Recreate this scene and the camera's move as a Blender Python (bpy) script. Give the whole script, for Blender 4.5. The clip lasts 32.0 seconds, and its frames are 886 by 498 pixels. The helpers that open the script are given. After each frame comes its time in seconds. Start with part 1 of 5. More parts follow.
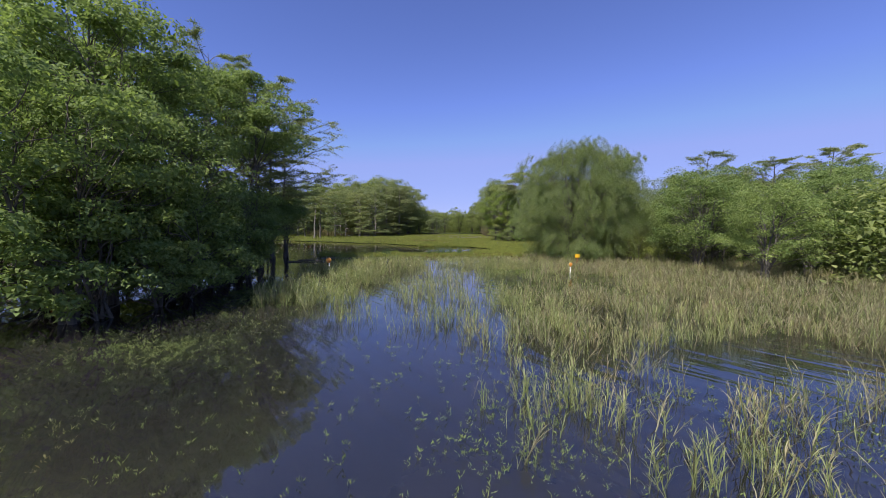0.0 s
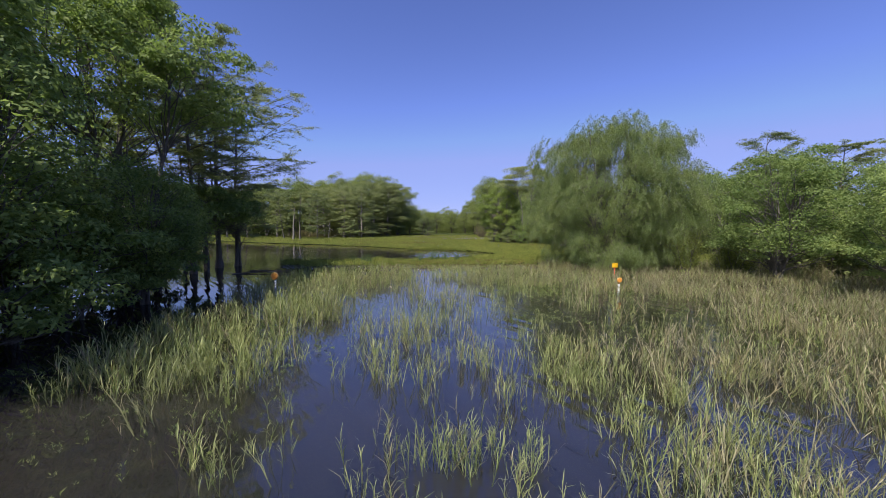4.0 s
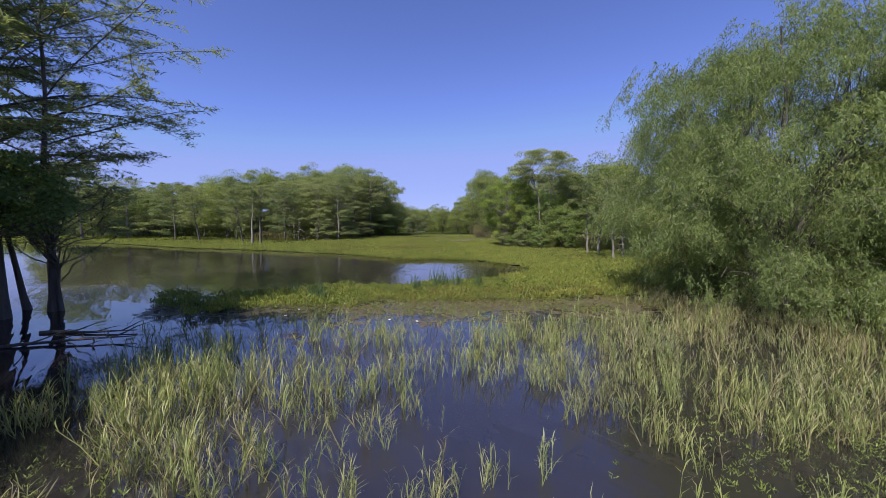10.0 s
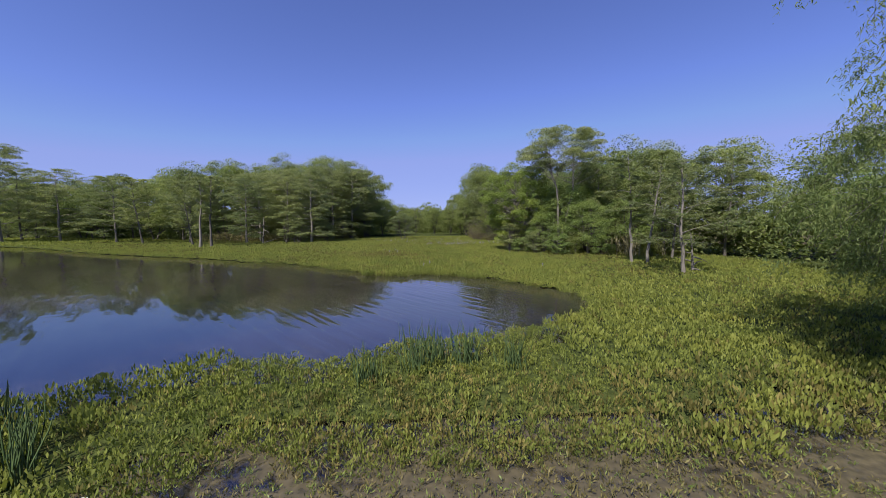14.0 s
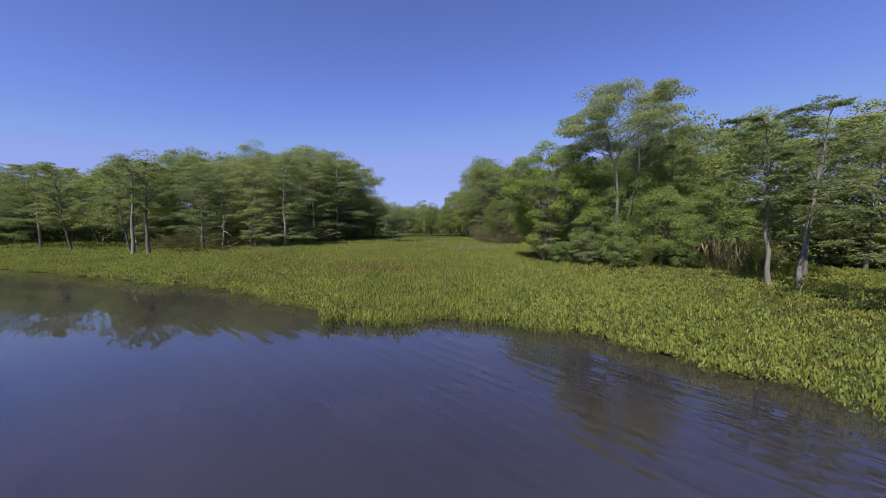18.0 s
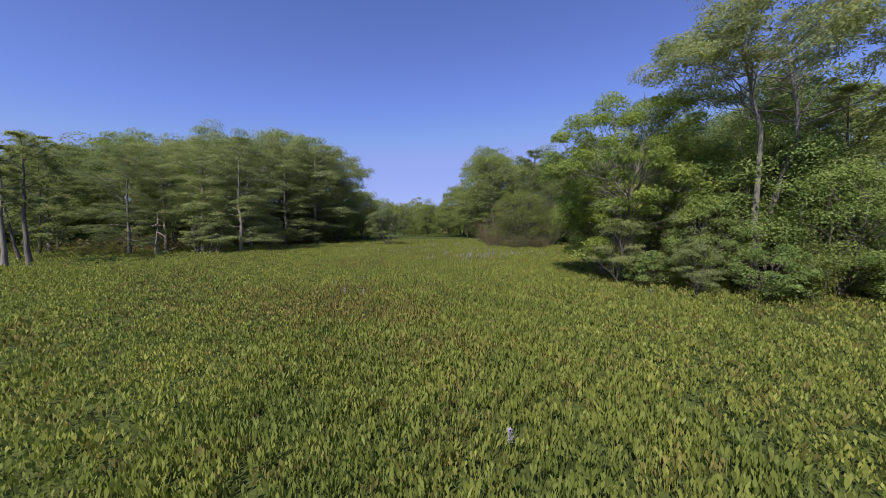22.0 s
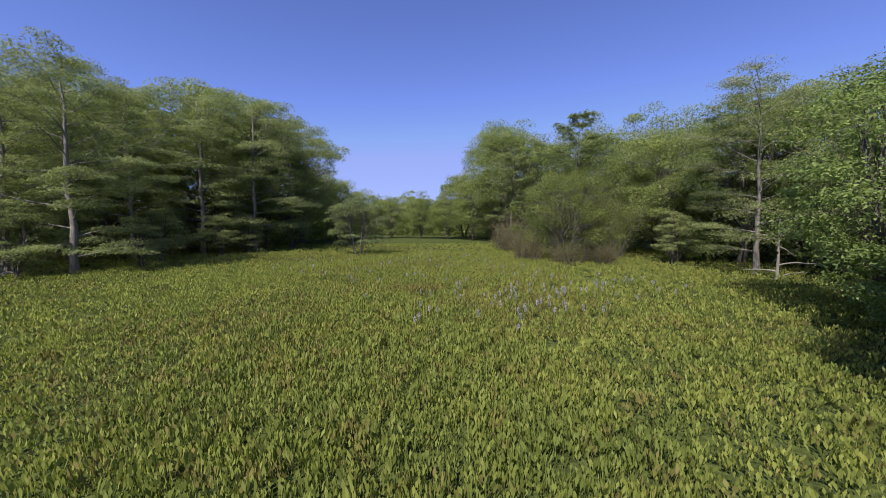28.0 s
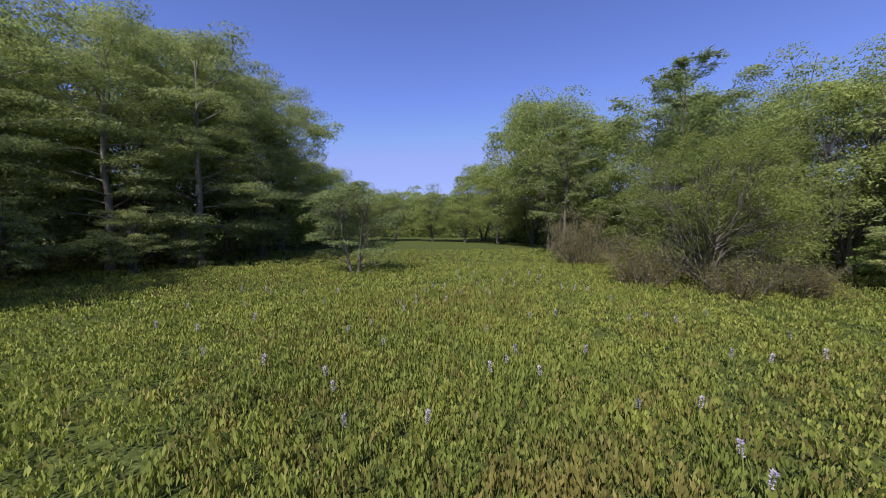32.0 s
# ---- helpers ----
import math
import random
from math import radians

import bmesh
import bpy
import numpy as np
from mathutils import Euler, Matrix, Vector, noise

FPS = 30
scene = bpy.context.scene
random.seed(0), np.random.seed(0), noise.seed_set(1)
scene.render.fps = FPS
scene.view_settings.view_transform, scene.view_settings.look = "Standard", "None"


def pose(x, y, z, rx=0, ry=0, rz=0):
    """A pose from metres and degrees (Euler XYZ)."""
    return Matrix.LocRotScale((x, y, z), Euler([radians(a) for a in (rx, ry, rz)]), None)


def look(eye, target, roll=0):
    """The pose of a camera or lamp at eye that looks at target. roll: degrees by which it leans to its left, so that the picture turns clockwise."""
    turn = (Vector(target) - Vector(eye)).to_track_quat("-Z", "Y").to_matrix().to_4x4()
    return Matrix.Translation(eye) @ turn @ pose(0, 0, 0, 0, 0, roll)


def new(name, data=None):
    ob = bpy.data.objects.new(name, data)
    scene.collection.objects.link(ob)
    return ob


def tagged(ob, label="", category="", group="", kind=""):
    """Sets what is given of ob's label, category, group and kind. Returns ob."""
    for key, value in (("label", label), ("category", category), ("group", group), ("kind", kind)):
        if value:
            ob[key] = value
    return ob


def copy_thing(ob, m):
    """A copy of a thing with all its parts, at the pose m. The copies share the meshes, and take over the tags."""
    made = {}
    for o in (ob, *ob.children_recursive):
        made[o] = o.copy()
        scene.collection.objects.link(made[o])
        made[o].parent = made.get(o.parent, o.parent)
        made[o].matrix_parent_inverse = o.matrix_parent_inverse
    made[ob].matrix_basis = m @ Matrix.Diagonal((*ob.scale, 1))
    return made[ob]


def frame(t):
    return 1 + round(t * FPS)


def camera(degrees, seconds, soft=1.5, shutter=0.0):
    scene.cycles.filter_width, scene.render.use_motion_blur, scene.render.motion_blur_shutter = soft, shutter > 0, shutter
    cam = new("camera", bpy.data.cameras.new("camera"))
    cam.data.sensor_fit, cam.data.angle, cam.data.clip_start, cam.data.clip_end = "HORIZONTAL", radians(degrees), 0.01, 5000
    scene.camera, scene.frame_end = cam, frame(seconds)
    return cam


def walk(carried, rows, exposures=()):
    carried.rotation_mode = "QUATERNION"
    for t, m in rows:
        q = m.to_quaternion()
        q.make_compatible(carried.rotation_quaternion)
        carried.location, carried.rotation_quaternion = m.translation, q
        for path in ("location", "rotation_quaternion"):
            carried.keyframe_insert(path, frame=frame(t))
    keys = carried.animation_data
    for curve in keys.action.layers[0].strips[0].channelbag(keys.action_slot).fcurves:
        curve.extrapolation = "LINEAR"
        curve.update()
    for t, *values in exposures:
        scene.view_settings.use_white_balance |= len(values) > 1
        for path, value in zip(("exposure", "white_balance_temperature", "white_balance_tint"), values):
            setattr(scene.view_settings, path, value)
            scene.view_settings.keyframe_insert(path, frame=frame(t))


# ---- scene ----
cam = camera(101.7, 32.0, 0.85)
METRES, EYE, TILT, LEAN, TURN = 70.97, 2.6, 0.0, 0.0, 1.8
ROWS = [
    (0.0, 0.0, 0.0, 0.0, 0.01, -3.65, -0.21),
    (0.5, 0.0011, 0.0103, 0.0001, -0.17, -3.67, -0.19),
    (1.0, 0.0021, 0.0206, 0.0002, -0.36, -3.68, -0.18),
    (1.5, 0.0024, 0.0309, 0.0002, -0.58, -3.67, -0.17),
    (2.0, 0.0019, 0.0412, 0.0002, -0.76, -3.67, -0.16),
    (2.5, 0.0009, 0.0517, -0.0, -0.94, -3.63, -0.18),
    (3.0, -0.0004, 0.0622, -0.0001, -1.12, -3.62, -0.13),
    (3.5, -0.0018, 0.0728, -0.0002, -1.27, -3.59, -0.14),
    (5.5, -0.0085, 0.1166, 0.0011, -2.03, -3.73, -0.08),
    (6.0, -0.0108, 0.1283, 0.0013, -2.22, -3.74, -0.03),
    (6.5, -0.013, 0.1407, 0.0012, -2.41, -3.75, -0.02),
    (7.0, -0.0143, 0.1537, 0.001, -2.62, -3.75, 0.01),
    (7.5, -0.0149, 0.1672, 0.0012, -2.83, -3.77, -0.02),
    (8.0, -0.0146, 0.181, 0.0016, -3.0, -3.79, -0.01),
    (8.5, -0.0144, 0.1953, 0.0019, -3.19, -3.81, 0.01),
    (9.0, -0.0145, 0.2101, 0.0021, -3.33, -3.82, 0.06),
    (9.5, -0.0146, 0.225, 0.0023, -3.5, -3.88, 0.08),
    (10.0, -0.0148, 0.2402, 0.0023, -3.65, -3.88, 0.11),
    (10.5, -0.0153, 0.2557, 0.0022, -3.81, -3.89, 0.13),
    (11.0, -0.0153, 0.2712, 0.0022, -4.0, -3.9, 0.17),
    (11.5, -0.0145, 0.2865, 0.0022, -4.14, -3.88, 0.12),
    (12.0, -0.0129, 0.3021, 0.002, -4.3, -3.85, 0.12),
    (12.5, -0.0104, 0.3179, 0.0017, -4.45, -3.86, 0.14),
    (13.0, -0.0077, 0.3338, 0.0015, -4.62, -3.86, 0.11),
    (13.5, -0.0062, 0.3499, 0.0015, -4.78, -3.89, 0.12),
    (14.0, -0.0061, 0.366, 0.0016, -4.93, -3.87, 0.13),
    (14.5, -0.0065, 0.3821, 0.0016, -5.09, -3.87, 0.16),
    (16.5, -0.0116, 0.4482, 0.0014, -5.74, -3.85, 0.16),
    (17.0, -0.0114, 0.4649, 0.0014, -5.86, -3.86, 0.19),
    (17.5, -0.0115, 0.4811, 0.0015, -5.99, -3.85, 0.19),
    (18.0, -0.0115, 0.4976, 0.0013, -6.09, -3.82, 0.17),
    (18.5, -0.0112, 0.514, 0.0014, -6.18, -3.82, 0.15),
    (19.0, -0.0106, 0.5306, 0.0016, -6.27, -3.81, 0.14),
    (19.5, -0.0095, 0.5471, 0.0016, -6.36, -3.84, 0.17),
    (20.0, -0.0081, 0.5638, 0.0015, -6.51, -3.84, 0.15),
    (20.5, -0.0069, 0.5807, 0.0012, -6.62, -3.84, 0.1),
    (21.0, -0.0067, 0.5975, 0.0009, -6.79, -3.85, 0.09),
    (21.5, -0.0069, 0.6141, 0.0008, -6.86, -3.84, 0.12),
    (22.0, -0.0071, 0.6306, 0.0009, -6.96, -3.9, 0.15),
    (22.5, -0.0067, 0.6471, 0.0009, -7.07, -3.87, 0.12),
    (23.0, -0.0052, 0.6636, 0.0007, -7.16, -3.87, 0.11),
    (23.5, -0.0038, 0.6803, 0.0006, -7.25, -3.87, 0.09),
    (24.0, -0.004, 0.697, 0.0009, -7.34, -3.9, 0.09),
    (24.5, -0.0051, 0.7143, 0.0006, -7.45, -3.9, 0.08),
    (25.0, -0.0053, 0.7321, 0.0004, -7.53, -3.91, 0.08),
    (25.5, -0.0041, 0.7501, 0.0003, -7.64, -3.92, 0.05),
    (26.0, -0.0013, 0.7683, 0.0004, -7.69, -3.93, 0.13),
    (26.5, 0.0019, 0.7866, 0.0003, -7.77, -3.95, 0.07),
    (28.5, 0.0128, 0.8627, 0.0023, -7.82, -4.2, -0.1),
    (29.0, 0.0109, 0.8821, 0.0022, -7.88, -4.21, -0.11),
    (29.5, 0.0081, 0.9013, 0.0021, -8.0, -4.19, -0.11),
    (30.0, 0.0057, 0.9206, 0.0019, -8.01, -4.2, -0.09),
    (30.5, 0.0034, 0.9399, 0.0019, -8.03, -4.19, -0.14),
    (31.0, 0.0012, 0.9589, 0.0018, -8.1, -4.2, -0.14),
    (31.5, -0.0008, 0.9773, 0.0017, -8.17, -4.16, -0.16),
    (32.0, -0.0026, 0.9952, 0.0015, -8.24, -4.15, -0.16),
]
walk(cam, [(t, pose(0, 0, EYE, TILT, LEAN, TURN) @ pose(METRES * x, METRES * y, METRES * z, 90 + pitch, roll, yaw)) for t, x, y, z, yaw, pitch, roll in ROWS],
     [(0.0, 1.07, 6500, 15), (8.0, 1.08, 6500, 15), (12.0, 1.02, 6500, 15), (14.0, 0.94, 6500, 15), (20.0, 0.93, 6500, 15), (23.0, 1.0, 6500, 15), (26.0, 1.05, 6500, 15),
      (29.0, 1.12, 6500, 15), (32.0, 1.1, 6500, 15)])


# ---- light ----
SUN_TO = Vector((0.50, 0.86, -1.15)).normalized()
world = bpy.data.worlds.new("world")
scene.world = world
world.use_nodes = True
wn = world.node_tree.nodes
sky = wn.new("ShaderNodeTexSky")
sky.sky_type = "NISHITA"
sky.sun_disc = False
sky.sun_elevation = math.asin(-SUN_TO.z)
sky.sun_rotation = math.atan2(-SUN_TO.x, -SUN_TO.y)
sky.altitude = 1200
sky.air_density, sky.dust_density, sky.ozone_density = 1.0, 0.0, 8.0
wn["Background"].inputs["Strength"].default_value = 0.075
tone = wn.new("ShaderNodeMix")
tone.data_type, tone.blend_type = "RGBA", "MULTIPLY"
tone.inputs[0].default_value, tone.inputs[7].default_value = 1.0, (1.12, 0.93, 1.19, 1)
world.node_tree.links.new(sky.outputs["Color"], tone.inputs[6])
clear = wn.new("ShaderNodeMix")
clear.data_type, clear.blend_type = "RGBA", "DARKEN"
clear.inputs[0].default_value, clear.inputs[7].default_value = 0.8, (2.0, 2.6, 5.2, 1)
world.node_tree.links.new(tone.outputs[2], clear.inputs[6])
world.node_tree.links.new(clear.outputs[2], wn["Background"].inputs["Color"])
sun = bpy.data.lights.new("sun", "SUN")
sun.energy, sun.angle, sun.color = 3.35, radians(0.53), (1.0, 0.955, 0.88)
new("sun", sun).matrix_world = look((0, 0, 40), Vector((0, 0, 40)) + SUN_TO)


# ---- materials ----
def nodes_of(name):
    m = bpy.data.materials.new(name)
    m.use_nodes = True
    n, l = m.node_tree.nodes, m.node_tree.links
    return m, n, l, n["Principled BSDF"]


def ramp(n, l, fac, stops):
    r = n.new("ShaderNodeValToRGB")
    e = r.color_ramp.elements
    while len(e) < len(stops):
        e.new(0.5)
    for el, (p, c) in zip(e, stops):
        el.position, el.color = p, (*c, 1)
    l.new(fac, r.inputs["Fac"])
    return r.outputs["Color"]


def mixed(n, l, fac, a, b, how="MIX"):
    x = n.new("ShaderNodeMix")
    x.data_type, x.blend_type = "RGBA", how
    for value, key in ((fac, 0), (a, 6), (b, 7)):
        if isinstance(value, (int, float)):
            x.inputs[key].default_value = value
        elif isinstance(value, tuple):
            x.inputs[key].default_value = (*value, 1)
        else:
            l.new(value, x.inputs[key])
    return x.outputs[2]


def noise_tex(n, l, scale, detail=3.0, stretch=None, where="Object", turn=0):
    c = n.new("ShaderNodeTexCoord")
    t = n.new("ShaderNodeTexNoise")
    t.inputs["Scale"].default_value, t.inputs["Detail"].default_value = scale, detail
    if stretch:
        mp = n.new("ShaderNodeMapping")
        mp.vector_type = "TEXTURE" if turn else "POINT"
        mp.inputs["Scale"].default_value, mp.inputs["Rotation"].default_value = stretch, (0, 0, radians(turn))
        l.new(c.outputs[where], mp.inputs["Vector"])
        l.new(mp.outputs["Vector"], t.inputs["Vector"])
    else:
        l.new(c.outputs[where], t.inputs["Vector"])
    return t.outputs["Fac"]


def leaf_material(name, dark, mid, light, glow=0.5, rough=0.55, patch=None, patch_scale=0.3, patch_from=0.5, gloss=0.22):
    """Leaves: colour varies leaf by leaf, thing by thing and in broad patches; light passes through them."""
    m, n, l, b = nodes_of(name)
    g = n.new("ShaderNodeNewGeometry")
    col = ramp(n, l, g.outputs["Random Per Island"], ((0.0, dark), (0.55, mid), (1.0, light)))
    info = n.new("ShaderNodeObjectInfo")
    shade = ramp(n, l, info.outputs["Random"], ((0.0, (0.82, 0.87, 0.80)), (1.0, (1.28, 1.23, 1.10))))
    col = mixed(n, l, 1.0, col, shade, "MULTIPLY")
    soft_noise = noise_tex(n, l, 0.9, 2.0)
    tint = ramp(n, l, soft_noise, ((0.3, (0.8, 0.85, 0.8)), (0.7, (1.18, 1.12, 1.0))))
    col = mixed(n, l, 1.0, col, tint, "MULTIPLY")
    if patch:
        f = ramp(n, l, noise_tex(n, l, patch_scale, 4.0), ((patch_from, (0, 0, 0)), (patch_from + 0.22, (0.8, 0.8, 0.8))))
        col = mixed(n, l, f, col, patch)
    l.new(col, b.inputs["Base Color"])
    b.inputs["Roughness"].default_value = rough
    b.inputs["Specular IOR Level"].default_value = gloss
    t = n.new("ShaderNodeBsdfTranslucent")
    l.new(mixed(n, l, 1.0, col, (1.12, 1.18, 0.75), "MULTIPLY"), t.inputs["Color"])
    s = n.new("ShaderNodeMixShader")
    s.inputs["Fac"].default_value = glow
    l.new(b.outputs["BSDF"], s.inputs[1])
    l.new(t.outputs["BSDF"], s.inputs[2])
    l.new(s.outputs["Shader"], n["Material Output"].inputs["Surface"])
    return m


def bark_material(name, dark, light):
    m, n, l, b = nodes_of(name)
    f = noise_tex(n, l, 6.0, 5.0, (3.0, 3.0, 0.35))
    big = noise_tex(n, l, 0.7, 2.0)
    col = ramp(n, l, f, ((0.3, dark), (0.7, light)))
    col = mixed(n, l, big, col, (0.12, 0.11, 0.09))
    l.new(col, b.inputs["Base Color"])
    b.inputs["Roughness"].default_value = 0.9
    bump = n.new("ShaderNodeBump")
    bump.inputs["Strength"].default_value, bump.inputs["Distance"].default_value = 0.7, 0.035
    l.new(f, bump.inputs["Height"])
    l.new(bump.outputs["Normal"], b.inputs["Normal"])
    return m


def water_material():
    """Brown still water with fine ripples and broader wind streaks."""
    m, n, l, b = nodes_of("swamp_water")
    murk = noise_tex(n, l, 0.25, 4.0)
    shallow = ramp(n, l, murk, ((0.35, (0.0165, 0.0165, 0.0150)), (0.7, (0.0250, 0.0230, 0.0200))))
    silty = ramp(n, l, murk, ((0.35, (0.0265, 0.0220, 0.0210)), (0.7, (0.0375, 0.0305, 0.0275))))
    place = n.new("ShaderNodeSeparateXYZ")
    l.new(n.new("ShaderNodeTexCoord").outputs["Object"], place.inputs[0])
    pond = n.new("ShaderNodeMapRange")
    pond.inputs["From Min"].default_value, pond.inputs["From Max"].default_value = 8.0, 30.0
    l.new(place.outputs["Y"], pond.inputs["Value"])
    l.new(mixed(n, l, pond.outputs["Result"], shallow, silty), b.inputs["Base Color"])
    b.subsurface_method = "BURLEY"
    b.inputs["Subsurface Weight"].default_value, b.inputs["Subsurface Scale"].default_value = 1.0, 1.6
    b.inputs["Subsurface Radius"].default_value = (1.0, 0.9, 0.8)
    b.inputs["Roughness"].default_value = 0.035
    b.inputs["IOR"].default_value = 2.02
    fine = noise_tex(n, l, 2.6, 3.0, (1.0, 0.8, 1.0))
    wind = noise_tex(n, l, 1.0, 1.5, (2.6, 0.32, 1.0), "Object", -50)
    calm = ramp(n, l, noise_tex(n, l, 0.12, 2.0), ((0.40, (0.5, 0.5, 0.5)), (0.62, (0.72, 0.72, 0.72))))
    add = n.new("ShaderNodeMath")
    add.operation = "MULTIPLY_ADD"
    l.new(wind, add.inputs[0])
    l.new(calm, add.inputs[1])
    scaled = n.new("ShaderNodeMath")
    scaled.operation = "MULTIPLY"
    scaled.inputs[1].default_value = 0.07
    l.new(fine, scaled.inputs[0])
    l.new(scaled.outputs[0], add.inputs[2])
    bump = n.new("ShaderNodeBump")
    bump.inputs["Strength"].default_value, bump.inputs["Distance"].default_value = 0.6, 0.046
    l.new(add.outputs[0], bump.inputs["Height"])
    l.new(bump.outputs["Normal"], b.inputs["Normal"])
    return m


def soil_material(name, dark, light, scale=1.5):
    m, n, l, b = nodes_of(name)
    f = noise_tex(n, l, scale, 6.0)
    l.new(ramp(n, l, f, ((0.3, dark), (0.7, light))), b.inputs["Base Color"])
    b.inputs["Roughness"].default_value = 0.95
    b.inputs["Specular IOR Level"].default_value = 0.08
    bump = n.new("ShaderNodeBump")
    bump.inputs["Strength"].default_value, bump.inputs["Distance"].default_value = 0.8, 0.08
    l.new(noise_tex(n, l, 9.0, 4.0), bump.inputs["Height"])
    l.new(bump.outputs["Normal"], b.inputs["Normal"])
    return m


def film_material():
    """A thin brown scum that breaks up into flecks away from the mat's edge."""
    m, n, l, b = nodes_of("algae_film")
    l.new(ramp(n, l, noise_tex(n, l, 9.0, 5.0), ((0.3, (0.065, 0.057, 0.033)), (0.7, (0.165, 0.138, 0.075)))), b.inputs["Base Color"])
    b.inputs["Roughness"].default_value = 0.6
    place = n.new("ShaderNodeSeparateXYZ")
    l.new(n.new("ShaderNodeTexCoord").outputs["Object"], place.inputs[0])
    off = n.new("ShaderNodeMath")
    off.operation = "SUBTRACT"
    off.inputs[1].default_value = 29.1
    l.new(place.outputs["Y"], off.inputs[0])
    far_off = n.new("ShaderNodeMath")
    far_off.operation = "ABSOLUTE"
    l.new(off.outputs[0], far_off.inputs[0])
    thin = n.new("ShaderNodeMath")
    thin.operation = "MULTIPLY_ADD"
    thin.inputs[1].default_value = -0.055
    l.new(far_off.outputs[0], thin.inputs[0])
    l.new(mixed(n, l, 0.45, noise_tex(n, l, 0.75, 7.0), noise_tex(n, l, 3.2, 5.0)), thin.inputs[2])
    cover = ramp(n, l, thin.outputs[0], ((0.385, (0, 0, 0)), (0.46, (0.75, 0.75, 0.75))))
    mix = n.new("ShaderNodeMixShader")
    l.new(cover, mix.inputs["Fac"])
    l.new(n.new("ShaderNodeBsdfTransparent").outputs[0], mix.inputs[1])
    l.new(b.outputs["BSDF"], mix.inputs[2])
    l.new(mix.outputs["Shader"], n["Material Output"].inputs["Surface"])
    return m


def paint_material(name, colour, rough=0.45, worn=(0.35, 0.3, 0.22)):
    m, n, l, b = nodes_of(name)
    f = ramp(n, l, noise_tex(n, l, 14.0, 5.0), ((0.55, (0, 0, 0)), (0.75, (0.6, 0.6, 0.6))))
    l.new(mixed(n, l, f, colour, worn), b.inputs["Base Color"])
    b.inputs["Roughness"].default_value = rough
    return m


CYPRESS = leaf_material("cypress_needles", (0.158, 0.191, 0.099), (0.224, 0.261, 0.136), (0.289, 0.324, 0.177), gloss=0.1)
BROAD = leaf_material("broad_leaves", (0.129, 0.185, 0.068), (0.201, 0.271, 0.103), (0.287, 0.356, 0.149), gloss=0.14)
BRIGHT = leaf_material("bright_broad_leaves", (0.186, 0.238, 0.063), (0.276, 0.346, 0.097), (0.373, 0.437, 0.151), gloss=0.16)
OAK = leaf_material("dense_dark_leaves", (0.141, 0.182, 0.071), (0.206, 0.254, 0.106), (0.277, 0.321, 0.146), gloss=0.12)
WILLOW = leaf_material("willow_leaves", (0.164, 0.216, 0.088), (0.233, 0.290, 0.126), (0.311, 0.361, 0.174), gloss=0.14)
TWIGGY = leaf_material("olive_shrub_leaves", (0.128, 0.157, 0.049), (0.188, 0.224, 0.076), (0.252, 0.282, 0.114), gloss=0.12)
DRYBUSH = leaf_material("brown_shrub_leaves", (0.149, 0.129, 0.078), (0.213, 0.186, 0.115), (0.276, 0.244, 0.159), gloss=0.1)
HYACINTH = leaf_material("hyacinth_leaves", (0.154, 0.185, 0.051), (0.198, 0.235, 0.064), (0.262, 0.293, 0.093), 0.38, 0.6, gloss=0.14)
BROWNED = leaf_material("browned_hyacinth_leaves", (0.139, 0.130, 0.048), (0.194, 0.176, 0.064), (0.268, 0.235, 0.096), 0.3, 0.6, gloss=0.12)
REED = leaf_material("reed_blades", (0.133, 0.169, 0.069), (0.211, 0.251, 0.109), (0.337, 0.360, 0.197), 0.3, 0.5,
                     (0.180, 0.160, 0.095), 0.35, 0.52)
DRYREED = leaf_material("dry_reed_blades", (0.185, 0.157, 0.092), (0.291, 0.249, 0.157), (0.426, 0.376, 0.260), 0.25)
WEED = leaf_material("water_weed_leaves", (0.075, 0.120, 0.034), (0.127, 0.179, 0.049), (0.195, 0.244, 0.083), 0.2, 0.45,
                     (0.150, 0.115, 0.040), 0.5, 0.52)
SEDGE = leaf_material("sedge_blades", (0.060, 0.105, 0.045), (0.095, 0.150, 0.070), (0.150, 0.200, 0.100), 0.3)
SCUM = leaf_material("rotting_float_leaves", (0.095, 0.086, 0.036), (0.150, 0.134, 0.058), (0.205, 0.185, 0.085), 0.15, 0.6)
PETAL = leaf_material("lilac_petals", (0.280, 0.240, 0.460), (0.380, 0.340, 0.560), (0.520, 0.480, 0.680), 0.3, 0.6)
PINK = leaf_material("pink_petals", (0.600, 0.500, 0.500), (0.700, 0.600, 0.600), (0.780, 0.700, 0.700), 0.3, 0.6)
BARK = bark_material("grey_brown_bark", (0.045, 0.037, 0.029), (0.160, 0.140, 0.115))
PALE = bark_material("pale_grey_bark", (0.120, 0.108, 0.090), (0.330, 0.300, 0.260))
WATER = water_material()
SOIL = soil_material("swamp_mud", (0.045, 0.040, 0.022), (0.110, 0.095, 0.055))
FILM = film_material()
MATBED = soil_material("floating_mat_bed", (0.030, 0.040, 0.011), (0.090, 0.112, 0.030), 9.0)
WHITE = paint_material("white_post_paint", (0.78, 0.77, 0.72))
ORANGE = paint_material("orange_reflector", (0.60, 0.24, 0.04), 0.35)
AMBER = paint_material("amber_reflector_rim", (0.58, 0.33, 0.07), 0.35)
YELLOW = paint_material("yellow_tag_paint", (0.85, 0.48, 0.01), 0.4)
RED = paint_material("red_post_paint", (0.55, 0.07, 0.02), 0.5)
FOAM = paint_material("white_scrap", (0.80, 0.80, 0.78), 0.6)


